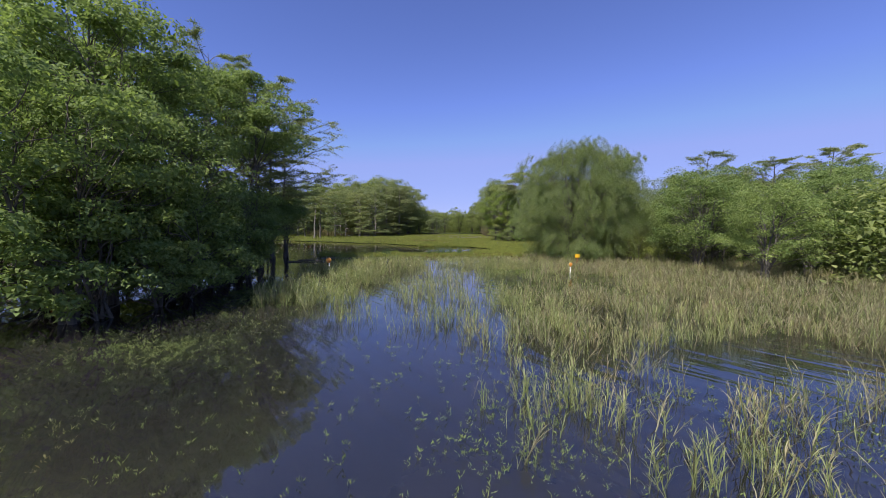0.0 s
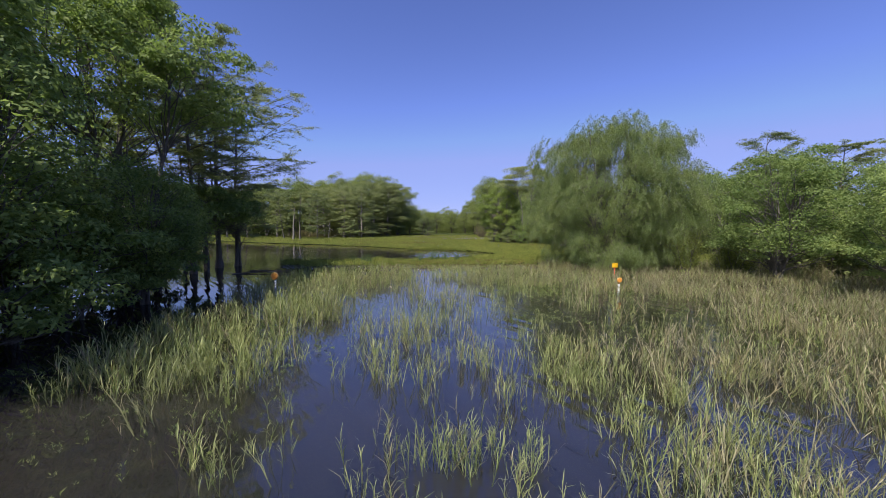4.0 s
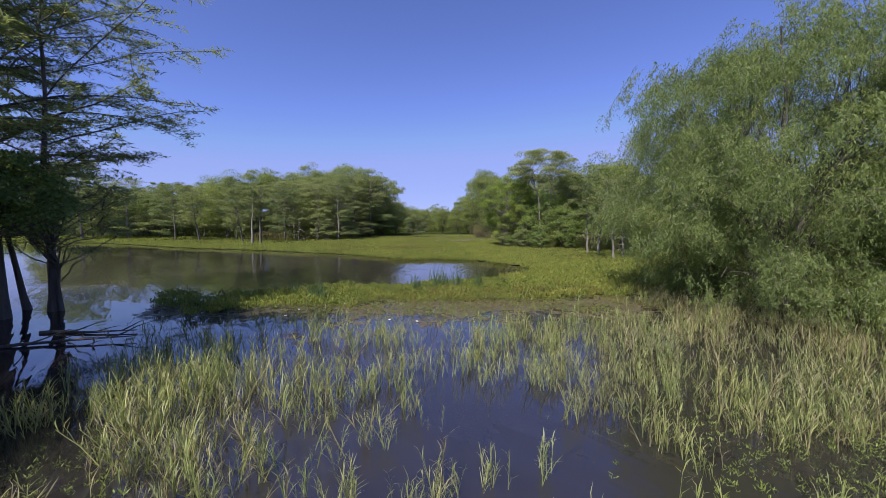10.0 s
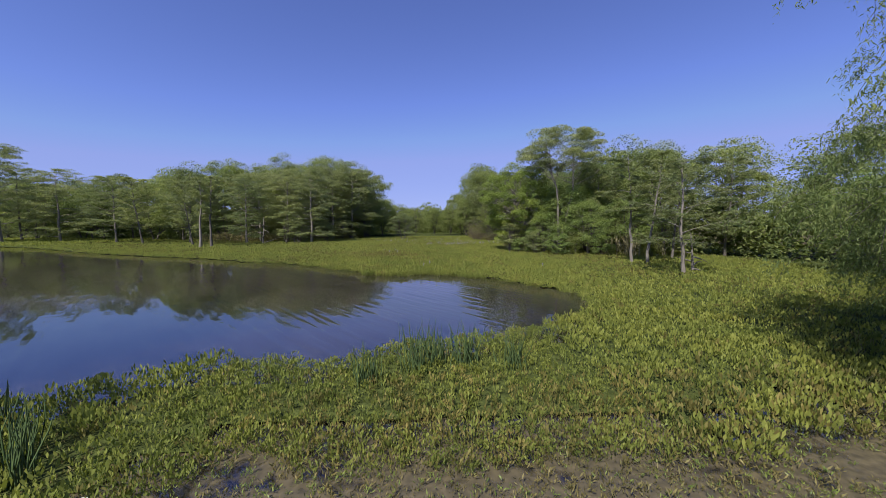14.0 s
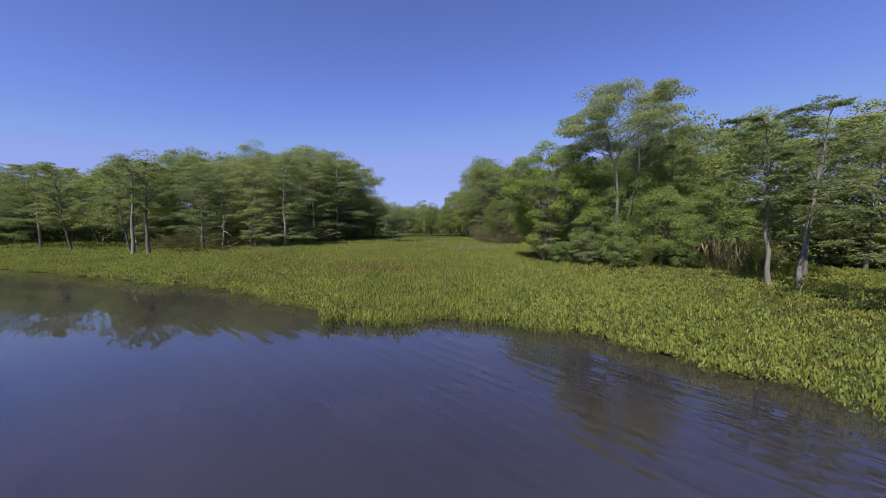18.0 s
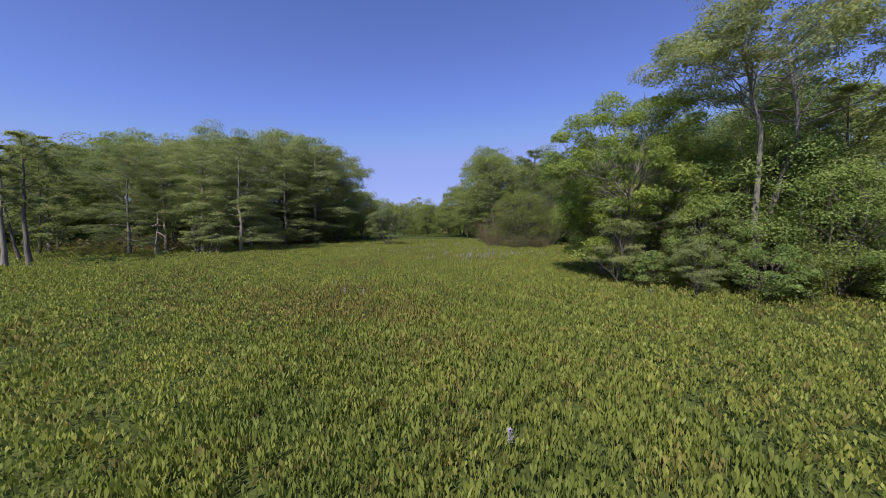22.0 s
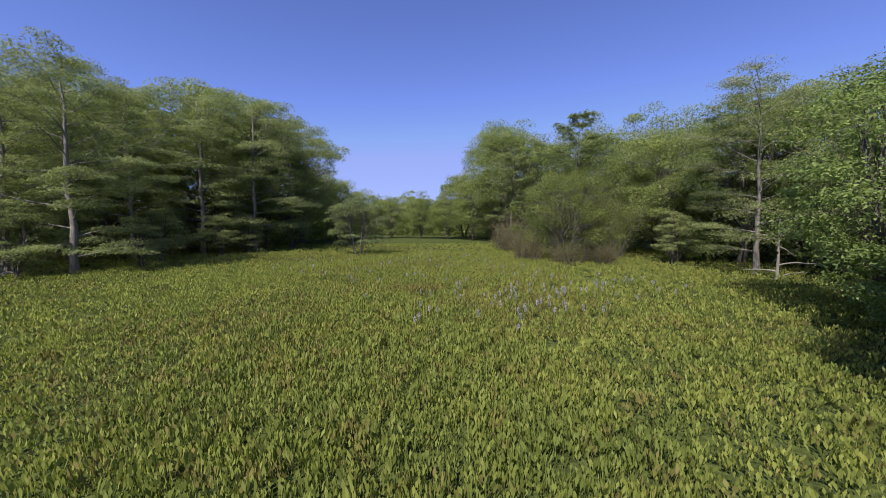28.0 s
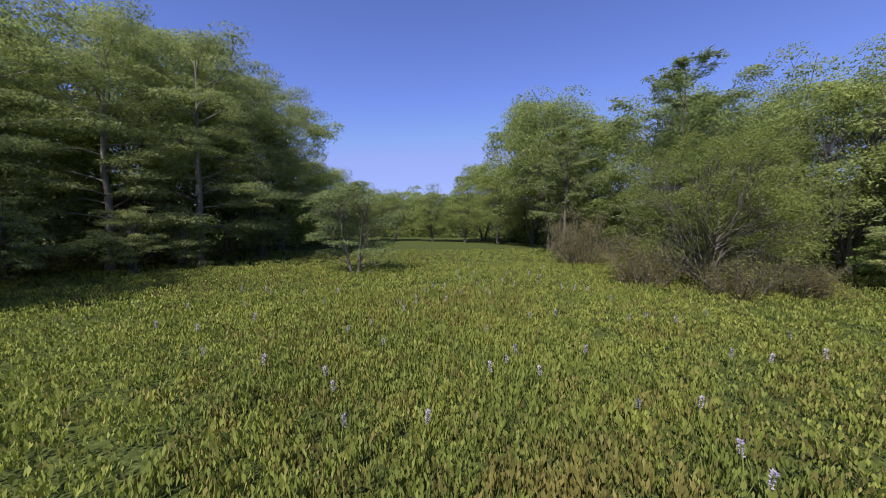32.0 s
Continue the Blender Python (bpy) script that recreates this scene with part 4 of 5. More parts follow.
# cypress clump in the water by the pond
for seed, x, y, h, w, count, bare, limbs, girth in ((7, -14.3, 27.9, 12.4, 5.6, 23000, 0.36, 24, 0.8), (71, -13.8, 28.9, 11.4, 5.0, 16000, 0.40, 22, 0.6), (72, -15.3, 28.3, 11.6, 4.6, 14000, 0.40, 22, 0.6),
                                                    (73, -14.8, 29.2, 10.4, 3.8, 14000, 0.46, 16, 0.45), (74, -15.8, 29.0, 11.8, 4.0, 12000, 0.42, 18, 0.55), (75, -16.4, 28.0, 10.8, 3.6, 14000, 0.48, 15, 0.5)):
    put(cypress(seed, h, w, count, 0.15, bare, 0.6, limb_count=limbs, girth=girth, slim=0.22, label="tall slender bald cypress standing in a close clump in water"), x, y, seed * 0.7)
put(broadleaf(12, 5.2, 2.4, 15000, 0.105, 0.42, 1, 0.5, label="small leafy tree crowding the cypress trunks", clumps=50, girth=0.6), -15.4, 28.3, 0.0)
put(broadleaf(23, 5.2, 2.5, 15000, 0.105, 0.38, 1, 0.5, label="small leafy tree at the edge of the cypress clump", clumps=50, girth=0.6), -13.4, 25.9, 0.0)
put(broadleaf(24, 5.6, 2.2, 13000, 0.10, 0.26, 1, 0.5, label="small dark cypress leaning out over the pond", foliage=CYPRESS, category="cypress tree", clumps=60, girth=0.6, pad=(1.5, 1.5, 0.5), narrow=0.34), -13.6, 28.9, 0.0)
put(cypress(76, 14.2, 4.8, 28000, 0.17, 0.42, 0.7, limb_count=26, girth=0.8, slim=0.24, label="very tall bald cypress rising behind the bank's broadleaf trees"), -15.8, 22.6, 0.0)
put(cypress(77, 12.6, 4.2, 26000, 0.17, 0.42, 0.6, limb_count=22, girth=0.7, slim=0.24, label="tall bald cypress between the bank's trees and the pond"), -14.2, 25.2, 1.0)

# left bank near the start: low leafy trees at the water, tall open-trunked ones behind them
tall_broad = [broadleaf(310 + i, 10.8, 4.0, 36000, 0.13, 0.5, 3, 0.74, label="tall broadleaf tree with a high dense crown over bare trunks", clumps=84, fine=1, flat=0.1, girth=1.1) for i in range(2)]
stand(tall_broad, ((0, -12.3, 19.4, 0.3, 1.0), (1, -13.4, 13.0, 1.0, 1.02), (1, -18.0, 16.5, 3.6, 1.12)))
put(bank_bush[0], -9.8, 9.6, 0.0, 1.0)
put(bank_bush[1], -9.6, 12.6, 1.0, 1.05)
stand(bank_bush, ((0, -10.6, 15.4, 2.0, 1.0), (1, -11.2, 7.6, 3.0, 1.1), (0, -11.0, 17.6, 4.0, 0.9), (1, -13.2, 11.5, 5.0, 1.2), (1, -13.8, 16.8, 1.6, 1.2), (0, -13.0, 21.6, 1.2, 0.8), (1, -9.9, 13.6, 0.3, 0.72), (1, -9.3, 11.0, 2.3, 0.7)))
stand(near_broad, ((0, -10.3, 17.6, 0.4, 0.62), (1, -11.0, 13.4, 1.0, 0.96), (2, -11.2, 11.4, 2.0, 0.84), (1, -12.6, 8.8, 4.0, 0.86), (0, -12.6, 21.0, 1.2, 0.62), (1, -14.4, 18.6, 2.6, 0.66), (2, -15.0, 12.5, 0.6, 0.75)))
put(broadleaf(14, 6.8, 2.9, 15000, 0.115, 0.4, 3, 0.6, label="leafy broadleaf tree leaning out over the water weeds", clumps=64, fine=1, flat=0.1), -10.2, 9.0, 0.5)

# right bank near the start, and the second row of the left bank
stand(bank_broad, ((0, 15.2, 17.9, 0.0, 0.65), (1, 14.9, 22.6, 0.0, 0.83), (2, 19.0, 20.0, 1.0, 0.68), (1, 18.0, 26.0, 2.2, 0.78), (2, 22.5, 23.0, 3.0, 0.84), (0, 21.5, 30.0, 4.0, 0.85), (1, 26.0, 26.0, 5.0, 0.95), (2, 26.0, 33.0, 0.5, 1.05),
                   (0, 31.0, 29.0, 1.5, 1.0), (2, 23.5, 17.5, 3.4, 0.75), (0, -19.5, 24.5, 3.0, 1.2), (1, -21.0, 19.0, 2.4, 1.3)))
put(cypress(17, 8.4, 2.5, 9000, 0.16, 0.45, 0.9, limb_count=14, girth=0.6, slim=0.22, label="thin open bald cypress rising above the bank's bushes"), 19.1, 28.4, 0.6)
put(cypress(18, 8.9, 2.8, 18000, 0.15, 0.35, 0.2, limb_count=28, girth=0.8, slim=0.24, label="flat-topped bald cypress behind the bank's bushes"), 28.6, 28.6, 1.6)
put(cypress(19, 8.2, 2.5, 15000, 0.15, 0.35, 0.2, limb_count=28, girth=0.8, slim=0.24, label="flat-topped bald cypress at the end of the bank"), 25.2, 30.0, 2.6)
put(low_shrub[0], 12.6, 25.4, 0.0, 0.9)
put(low_shrub[1], 14.6, 24.6, 1.0, 0.8)

# right side of the long bay
stand(mid_oak, ((0, 20.5, 58.5, 1.0, 0.8), (1, 25.0, 56.0, 2.0, 0.82), (0, 13.2, 112.0, 4.4, 1.38), (1, -31.0, 95.0, 2.0, 1.06), (0, -38.0, 93.0, 3.0, 1.16)))
stand(far_oak, ((0, 16.0, 61.0, 0.0, 0.78), (1, 17.0, 66.5, 0.7, 0.82), (0, 21.0, 72.0, 5.0, 0.9), (2, 22.0, 91.0, 0.3, 1.05), (0, 17.5, 97.0, 1.2, 1.1),
                (1, 12.0, 104.5, 2.6, 1.24), (0, 19.6, 86.0, 2.0, 0.9), (2, 15.8, 89.5, 1.4, 0.78), (1, 20.2, 80.6, 0.9, 0.84), (1, 24.0, 80.0, 3.6, 0.95)))
stand(rear_oak, ((0, 30.0, 51.0, 3.0, 0.82), (1, 33.0, 46.0, 4.0, 0.78), (0, 22.0, 65.0, 2.2, 0.95), (1, 27.0, 73.0, 1.9, 1.0), (0, 28.0, 84.0, 3.6, 1.0), (1, 18.0, 108.0, 5.5, 1.2),
                 (0, 26.0, 100.0, 0.9, 1.1), (1, 9.0, 121.0, 2.8, 0.95), (0, 14.5, 122.0, 3.9, 1.05)))
stand(far_cypress, ((1, 14.2, 91.5, 0.0, 1.1), (3, 21.2, 81.5, 2.6, 1.0), (0, 14.2, 56.6, 0.4, 0.7), (1, 18.5, 54.5, 3.7, 0.7), (2, 17.0, 51.5, 5.0, 0.62), (3, 10.2, 98.0, 1.0, 0.95), (0, 22.5, 53.0, 2.0, 0.72)))
stand(near_broad, ((2, 12.2, 68.2, 3.1, 0.9), (0, 12.0, 64.6, 1.9, 0.85), (1, 12.0, 61.5, 1.0, 0.85), (2, 14.5, 58.0, 4.0, 0.75), (0, 12.6, 55.6, 0.0, 0.62), (1, 9.4, 57.6, 3.0, 0.5), (2, 11.5, 58.2, 5.0, 0.86), (0, 13.4, 57.6, 3.3, 0.8), (1, 24.0, 38.5, 2.5, 1.0), (0, 27.0, 43.0, 2.0, 0.95), (2, 21.5, 42.5, 0.4, 0.75), (2, 12.2, 58.0, 1.4, 0.85), (0, 16.5, 56.0, 2.2, 0.7)))
stand(low_shrub, ((0, 11.2, 55.2, 0.0, 0.75), (1, 8.9, 58.6, 1.0, 0.6), (0, 16.5, 53.0, 2.0, 0.7), (0, 10.2, 66.2, 3.0, 0.75)))
stand(bank_bush, ((1, 7.6, 58.6, 2.4, 0.5), (0, 10.8, 67.0, 1.4, 0.75), (1, 13.4, 54.9, 0.4, 0.6), (0, 10.0, 55.7, 2.2, 0.62), (0, 17.8, 82.6, 2.8, 0.8)))

# left grove
stand(grove_cypress, ((0, -17.6, 79.6, 0.0, 0.90), (1, -19.6, 87.0, 1.0, 0.97), (2, -21.3, 80.4, 3.0, 0.88), (0, -17.2, 90.6, 0.6, 1.06), (1, -14.6, 93.6, 4.0, 1.1), (2, -13.0, 99.0, 5.2, 1.12), (1, -26.5, 83.5, 2.5, 0.9),
                      (2, -23.4, 86.5, 1.7, 0.98), (0, -26.0, 78.0, 1.5, 0.75), (1, -61.0, 80.5, 2.0, 1.15), (2, -66.5, 81.5, 3.0, 1.1), (0, -55.0, 82.5, 4.0, 0.9), (2, -46.0, 81.0, 5.0, 0.85), (1, -36.0, 82.0, 5.5, 0.9)))
stand(sapling, ((0, -20.6, 78.4, 2.2, 0.9), (1, -19.0, 78.4, 3.6, 0.9), (0, -15.6, 81.6, 1.2, 0.7), (1, -17.0, 85.2, 0.3, 0.9), (0, -15.4, 89.4, 4.6, 0.9), (1, -14.4, 91.8, 2.6, 0.9), (1, 16.6, 81.8, 4.1, 0.9), (0, -12.4, 97.6, 5.6, 1.2), (0, 6.9, 59.2, 1.0, 0.75), (1, 8.4, 56.8, 2.0, 0.55)))
stand(far_cypress, ((2, -31.0, 74.2, 2.0, 0.76), (0, -35.0, 80.0, 5.0, 0.85), (3, -66.0, 88.0, 0.0, 1.1), (2, -40.0, 78.0, 2.0, 0.85), (0, -60.0, 97.0, 3.0, 1.1), (1, -52.0, 92.0, 4.0, 1.0), (2, -30.0, 85.0, 3.3, 0.95)))
stand(far_oak, ((1, -19.5, 97.0, 0.0, 1.30), (2, -25.0, 92.5, 1.0, 1.2), (0, -13.4, 105.0, 5.0, 1.2), (2, -16.5, 101.0, 3.0, 1.22)))
stand(rear_oak, ((0, -45.0, 97.0, 4.0, 1.12), (1, -22.0, 104.0, 1.5, 1.36), (0, -52.0, 104.0, 2.5, 1.1), (1, -62.0, 110.0, 3.5, 1.05), (0, -75.0, 118.0, 4.5, 1.0), (1, -88.0, 124.0, 0.1, 1.0), (0, -33.0, 106.0, 1.1, 1.2), (1, -15.0, 120.0, 2.1, 0.9)))
stand(mid_oak, ((0, -30.0, 90.5, 0.2, 1.06), (1, -27.5, 96.0, 1.2, 1.18), (0, -35.0, 90.0, 2.2, 1.0)))
stand(rear_oak, ((0, -42.0, 89.5, 3.2, 0.95), (1, -48.0, 91.5, 4.2, 0.88), (0, -55.0, 90.0, 5.2, 0.85), (1, -61.0, 93.0, 0.9, 0.9), (0, -70.0, 94.0, 1.9, 0.9), (1, -79.0, 98.0, 2.9, 0.95)))
stand(end_oak, ((0, -66.0, 97.0, 0.3, 0.85), (1, -73.0, 99.0, 1.3, 0.9), (0, -82.0, 104.0, 2.3, 0.95), (1, -58.0, 91.0, 3.3, 0.75), (1, -92.0, 106.0, 4.3, 0.95)))

# far end of the bay
stand(far_oak, ((0, 1.6, 119.5, 1.0, 0.62), (1, -3.4, 121.5, 2.0, 0.60), (2, 5.6, 117.0, 3.0, 0.64), (1, -7.8, 118.5, 4.0, 0.66), (0, 9.2, 113.5, 5.0, 0.78), (2, -11.0, 114.0, 0.5, 0.80)))
stand(end_oak, [(i % 2, -34 + 5.6 * i + rng.uniform(-1.5, 1.5), 139 + 4 * rng.uniform(-1, 1), rng.uniform(0, 6), rng.uniform(0.62, 0.8)) for i in range(13)])


def woods(rng, line, height, depth, count, label, leaf=0.45, foliage=None):
    """A belt of undergrowth and small trees, too far off and too dense to tell apart."""
    line = np.asarray(line, float)
    span = np.concatenate([[0], np.cumsum(np.linalg.norm(np.diff(line, axis=0), axis=1))])
    u = rng.uniform(0, span[-1], count)
    x, y = np.interp(u, span, line[:, 0]), np.interp(u, span, line[:, 1])
    x, y = x + rng.normal(size=count) * depth * 0.5, y + rng.normal(size=count) * depth * 0.5
    top = height * (0.72 + 0.22 * wave(x, y, 0.7, 71) + 0.10 * wave(x, y, 2.2, 72))
    z = np.maximum(0.1, top * rng.uniform(0, 1, count) ** 0.8)
    return tagged(new("far_woods", quad_mesh("far_woods", *leaves(rng, np.stack([x, y, z], -1), leaf, leaf * 0.6, 0.1, 0.5), foliage or OAK)), label, "woods", "", "stuff")


woods(rng, [(-118, 55), (-112, 94), (-100, 122), (-64, 96), (-38, 95), (-27, 96), (-20, 101), (-16, 108), (-14, 128)], 6.5, 3.5, 75000, "dense green undergrowth behind the cypress grove", 0.44)
woods(rng, [(-32, 80), (-25, 86), (-20, 91), (-15, 97)], 2.2, 3.0, 11000, "brown leafless undergrowth between the grove's trunks", 0.17, DRYBUSH)
woods(rng, [(-16, 134), (0, 136), (14, 132)], 8.5, 3.0, 18000, "rounded green treetops closing the far end", 0.42)
woods(rng, [(-150, 150), (0, 148), (90, 146)], 9.0, 5.0, 36000, "far band of dark green woods closing the bay", 0.95)
woods(rng, [(31, 44), (26, 56), (20, 62), (17, 66), (24, 76), (25, 90), (17, 101), (15, 125)], 7.0, 3.0, 70000, "dense green undergrowth under the bank's trees", 0.36)
woods(rng, [(20, 15), (24, 24), (28, 34), (28, 44)], 5.5, 3.0, 26000, "green thicket behind the reeds", 0.28)
woods(rng, [(-18, 11), (-18, 19)], 6.0, 2.0, 10000, "dark thicket behind the bank's trees", 0.26)


# ---- marker posts ----
def cylinder(bm, r, z0, z1, sides=16, x=0.0, y=0.0, bevel=0.0):
    m = bmesh.ops.create_cone(bm, cap_ends=True, segments=sides, radius1=r, radius2=r, depth=z1 - z0, matrix=Matrix.Translation((x, y, (z0 + z1) / 2)))
    if bevel:
        bmesh.ops.bevel(bm, geom=[e for e in bm.edges if abs(e.verts[0].co.z - e.verts[1].co.z) < 1e-5], offset=bevel, segments=2, affect="EDGES")
    return m


def marker(kind, label):
    root = tagged(new("marker_post"), label, "marker post", "marker posts")
    bm = bmesh.new()
    if kind == "tag":
        cylinder(bm, 0.022, -0.5, 0.58, 12, bevel=0.005)
        part("post", bm, RED, root, "red metal post", True)
        bm = bmesh.new()
        bmesh.ops.create_cube(bm, size=1, matrix=Matrix.Translation((0, -0.03, 0.66)) @ Matrix.Diagonal((0.28, 0.02, 0.24, 1)))
        bmesh.ops.bevel(bm, geom=bm.edges[:], offset=0.006, segments=2, affect="EDGES")
        part("tag", bm, YELLOW, root, "square yellow plate")
        return root
    top = 0.60 if kind == "disc" else 0.43
    cylinder(bm, 0.035, -0.5, top, 16, bevel=0.008)
    part("post", bm, WHITE, root, "white plastic post", True)
    r = 0.145 if kind == "disc" else 0.10
    z = top + r * 0.85
    turned = Matrix.Translation((0, -0.05, z)) @ Matrix.Rotation(radians(90), 4, "X")
    bm = bmesh.new()
    bmesh.ops.create_cone(bm, cap_ends=True, segments=32, radius1=r, radius2=r, depth=0.035, matrix=turned)
    bmesh.ops.bevel(bm, geom=[e for e in bm.edges if e.calc_length() < 0.06 and abs(e.verts[0].co.y - e.verts[1].co.y) < 1e-4], offset=0.006, segments=2, affect="EDGES")
    rim = part("reflector", bm, AMBER, root, "round amber reflector", True)
    bm = bmesh.new()
    bmesh.ops.create_cone(bm, cap_ends=True, segments=32, radius1=r * 0.8, radius2=r * 0.8, depth=0.012, matrix=Matrix.Translation((0, -0.022, 0)) @ turned)
    part("lens", bm, ORANGE, rim, "orange reflective face")
    bm = bmesh.new()
    cylinder(bm, 0.042, top - 0.07, top + 0.02, 16, bevel=0.008)
    part("collar", bm, ORANGE if kind != "disc" else WHITE, root, "", True)
    return root


marker("disc", "white post with a round amber reflector standing in reeds").location = (-6.78, 19.3, 0)
marker("cap", "white post with an orange reflector standing in water").location = (6.4, 20.0, 0)
marker("tag", "red post with a square yellow plate in reeds").location = (8.15, 24.1, 0)


# ---- snags, sedge and scraps ----
def snag(seed, height, label):
    r = np.random.default_rng(seed)
    root = tagged(new("dead_snag"), label, "dead tree", "dead snags")
    stem = bend(r, (0, 0, -0.3), (0.1, 0.05, 1), height, 7, 0.0, 0.06)
    child("trunk", quad_mesh("trunk", *tube(stem, np.linspace(0.09, 0.015, 8), 7), PALE), root)
    for i in range(9):
        a, u = i * 2.4 + r.uniform(-0.4, 0.4), 0.12 + 0.8 * i / 9
        limb = bend(r, along(stem, np.array([u]))[0], (math.cos(a), math.sin(a), r.uniform(-0.3, 0.5)), height * r.uniform(0.25, 0.6) * (1.1 - u), 5, -0.3, 0.16)
        child("limb", quad_mesh("limb", *tube(limb, np.linspace(0.05, 0.010, 6), 5), PALE), root)
    return root


put(snag(31, 3.2, "bare grey dead snag with broken limbs in the mat"), -23.6, 77.4, 0.0, 1.35)
put(snag(32, 2.2, "leaning grey dead branchwork rising from the mat"), -19.6, 78.2, 1.2)
put(snag(33, 2.6, "pale bare dead branches under a stunted cypress"), 13.4, 44.6, 2.1)
put(snag(34, 3.4, "pale bare dead tree standing before dark woods"), 16.8, 75.4, 0.4)


def fallen_branch(seed, length, label):
    r = np.random.default_rng(seed)
    root = tagged(new("fallen_branch"), label, "fallen branch", "fallen branches")
    stem = bend(r, (0, 0, 0.02), (1, 0.2, 0.05), length, 7, 0.0, 0.10)
    stem[:, 2] = 0.02 + np.abs(stem[:, 2] - 0.02) * 0.3
    child("stem", quad_mesh("stem", *tube(stem, np.linspace(0.05, 0.012, 8), 6), BARK), root)
    for i in range(6):
        u, a = 0.2 + 0.13 * i, (0.7 if i % 2 else -0.7) + r.uniform(-0.2, 0.2)
        twig = bend(r, along(stem, np.array([u]))[0], (math.cos(a), math.sin(a), 0.25), length * r.uniform(0.15, 0.35), 4, -0.1, 0.15)
        child("side_branch", quad_mesh("side_branch", *tube(twig, np.linspace(0.02, 0.005, 5), 4), BARK), root)
    return root


put(fallen_branch(41, 3.2, "dark fallen branch lying in the pond water"), -11.8, 25.0, 0.25)
put(fallen_branch(42, 2.4, "dark fallen branch floating beside the cypress clump"), -11.6, 26.4, 0.0)


def sedge(seed, height, blades, label):
    r = np.random.default_rng(seed)
    root = tagged(new("sedge_tuft"), label, "sedge tuft", "sedge tufts")
    for i in range(blades):
        a, lean = r.uniform(0, 6.28), r.uniform(0.02, 0.45)
        p = np.array([r.normal() * 0.10, r.normal() * 0.07, -0.05])
        tip = p + np.array([math.cos(a) * lean, math.sin(a) * lean, 1]) * height * r.uniform(0.6, 1.15)
        blade = limb_to(r, p, tip, 3, 0.05, 0.04)
        child("blade", quad_mesh("blade", *tube(blade, (0.011, 0.011, 0.008, 0.002), 3), SEDGE), root)
    return root


for i, (x, y, h) in enumerate(((-1.4, 32.4, 0.95), (-0.4, 32.6, 0.85), (-5.5, 29.7, 0.85), (-6.8, 30.8, 0.7), (-2.2, 31.9, 0.7), (0.4, 32.4, 0.75), (-5.9, 30.1, 0.8), (-1.0, 32.7, 0.8))):
    sedge(50 + i, h, 34, "tuft of blue-green sedge blades at the mat's edge").location = (x, y, 0)


def scrap(seed):
    r = np.random.default_rng(seed)
    bm = bmesh.new()
    bmesh.ops.create_icosphere(bm, subdivisions=2, radius=1)
    for v in bm.verts:
        v.co *= 1 + r.uniform(-0.18, 0.18)
        v.co = Vector((v.co.x * 0.05, v.co.y * 0.03, v.co.z * 0.014))
    me = bpy.data.meshes.new("floating_scrap")
    bm.to_mesh(me)
    bm.free()
    me.materials.append(FOAM)
    return tagged(new("floating_scrap", me), "small white scrap floating on brown water", "floating scrap", "floating scraps")


for i, (x, y) in enumerate(((-6.0, 27.9), (-2.8, 27.3), (-2.0, 27.1), (-4.6, 29.5), (-8.4, 27.4), (-5.9, 28.7))):
    ob = scrap(80 + i)
    ob.location, ob.rotation_euler = (x, y, 0.03), (0, 0, i * 1.1)


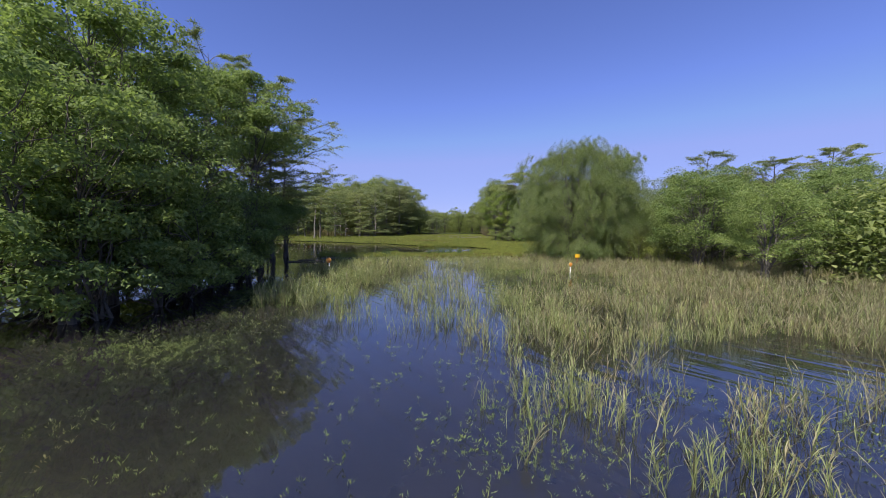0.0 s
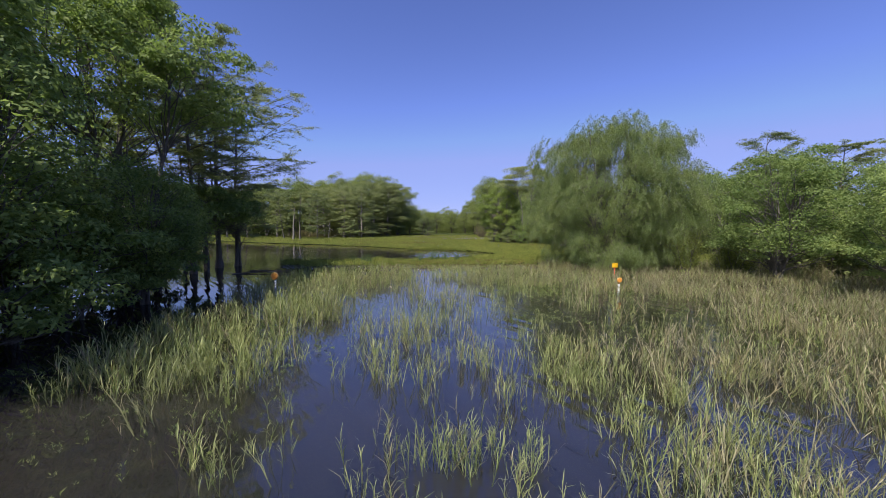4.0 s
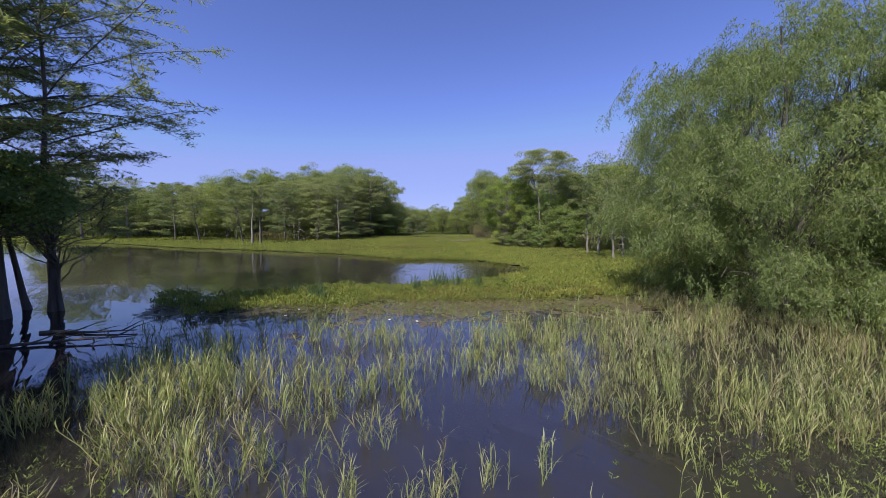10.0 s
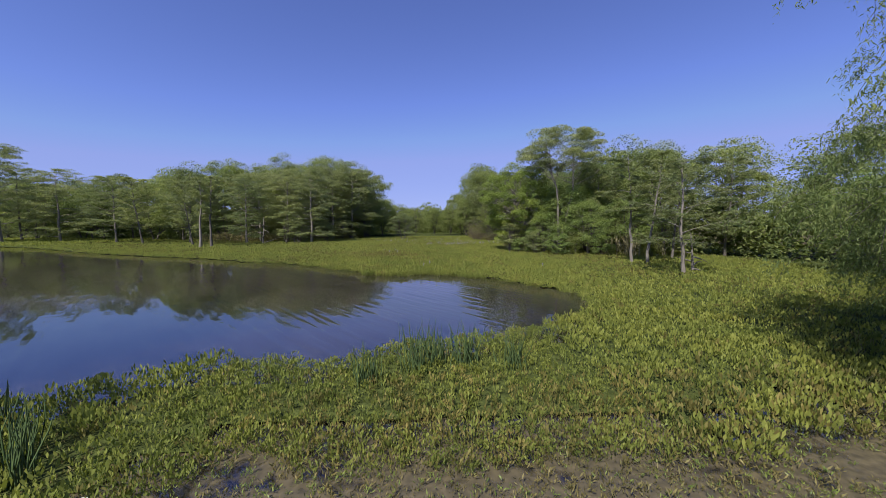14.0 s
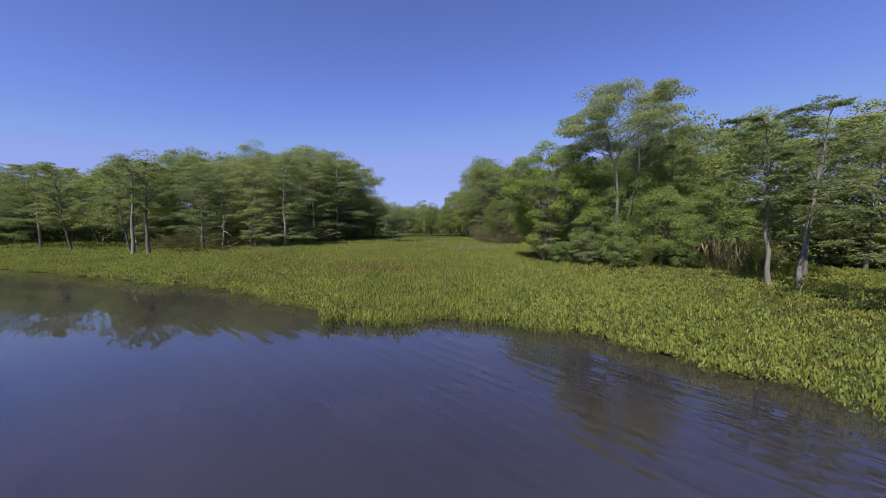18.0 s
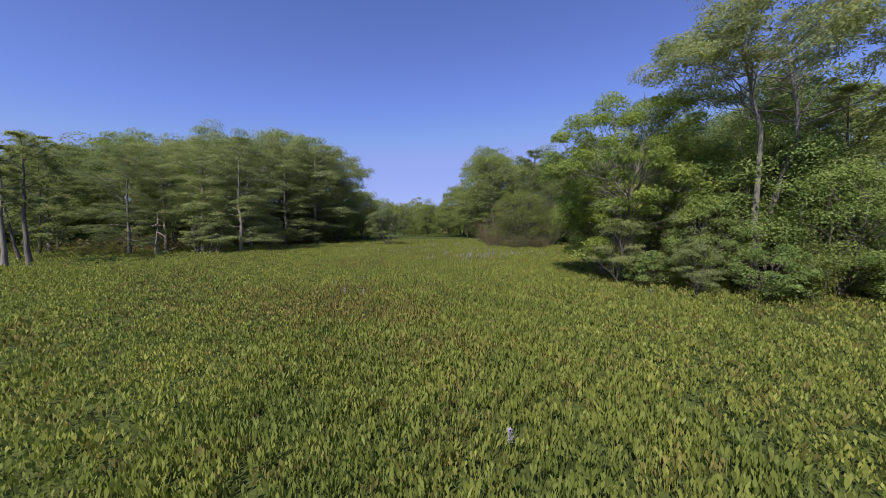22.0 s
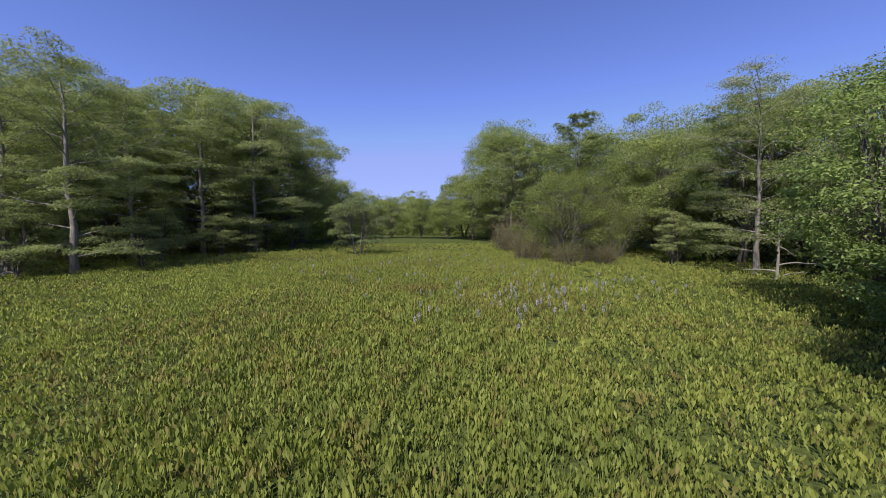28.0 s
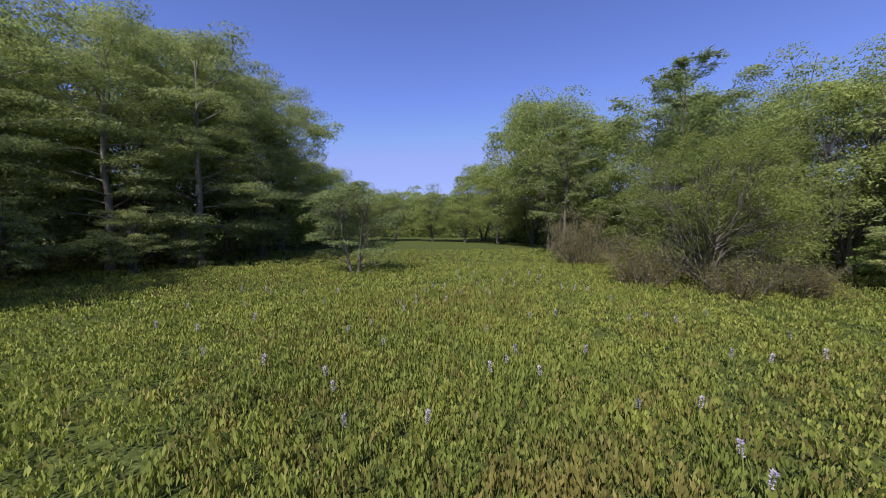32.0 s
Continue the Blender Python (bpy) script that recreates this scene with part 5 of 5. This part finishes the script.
# ---- a tall flowering stalk among the reeds ----
def flowering_stalk():
    r = np.random.default_rng(92)
    root = tagged(new("flowering_stalk"), "tall pale stalk with one small pink flower among reeds", "flower")
    child("stalk", quad_mesh("stalk", *tube(np.array([[0, 0, -0.1], [0.02, 0, 0.4], [0.0, 0.02, 0.9], [0.05, 0.0, 1.25]]), (0.008, 0.007, 0.005, 0.002), 5), DRYREED), root)
    child("petals", quad_mesh("petals", *leaves(r, np.tile([[0.01, 0.0, 0.78]], (9, 1)) + r.normal(size=(9, 3)) * 0.008, 0.036, 0.02), PINK), root, "pale pink petals")
    for z in np.linspace(0.15, 1.1, 8):
        child("leaf_blade", quad_mesh("leaf_blade", *leaves(r, np.array([[0.01, 0.0, z]]), 0.22, 0.016, 0.1, 0.0), REED), root)
    return root


flowering_stalk().location = (-2.05, 16.58, 0)


# ---- hyacinth flowers ----
def flower():
    r = np.random.default_rng(9)
    root = tagged(new("hyacinth_flower"), "pale lilac water hyacinth flower spike on a green stalk", "flower", "hyacinth flowers")
    stem = quad_mesh("stalk", *tube(np.array([[0, 0, 0.05], [0.01, 0, 0.25], [0, 0.01, 0.46]]), (0.010, 0.008, 0.006), 5), HYACINTH)
    child("stalk", stem, root)
    at, way = [], []
    for i in range(44):
        a, z = i * 2.4, 0.33 + 0.16 * i / 44
        at.append((math.cos(a) * 0.012, math.sin(a) * 0.012, z))
        way.append((math.cos(a), math.sin(a), 0.5))
    child("petals", quad_mesh("petals", *leaves(r, np.array(at), 0.028, 0.024, 0, 0, np.array(way) * 3), PETAL), root, "lilac petals")
    return root


first = flower()
rng = np.random.default_rng(15)
spots = []
while len(spots) < 165:
    n = len(spots)
    if n < 60:
        x, y = rng.normal(2.2, 1.9), rng.normal(70.8, 1.4)
    elif n < 85:
        x, y = rng.normal(7.0, 1.6), rng.normal(73.2, 1.2)
    elif n < 110:
        x, y = rng.uniform(-8, 6), rng.uniform(73.6, 79.5)
    elif n < 157:
        x, y = rng.normal(-0.5, 4.0), rng.normal(83, 2.8)
    else:
        x, y = rng.uniform(-6, 6), rng.uniform(42, 66)
    if -9 < x < 10 and on_mat(np.array(x), np.array(y)):
        spots.append((x, y))
for i, (x, y) in enumerate(spots):
    m = pose(x, y, rng.uniform(-0.04, 0.05), rng.uniform(-10, 10), rng.uniform(-10, 10), rng.uniform(0, 360))
    if i == 0:
        first.matrix_basis = m
    else:
        copy_thing(first, m)
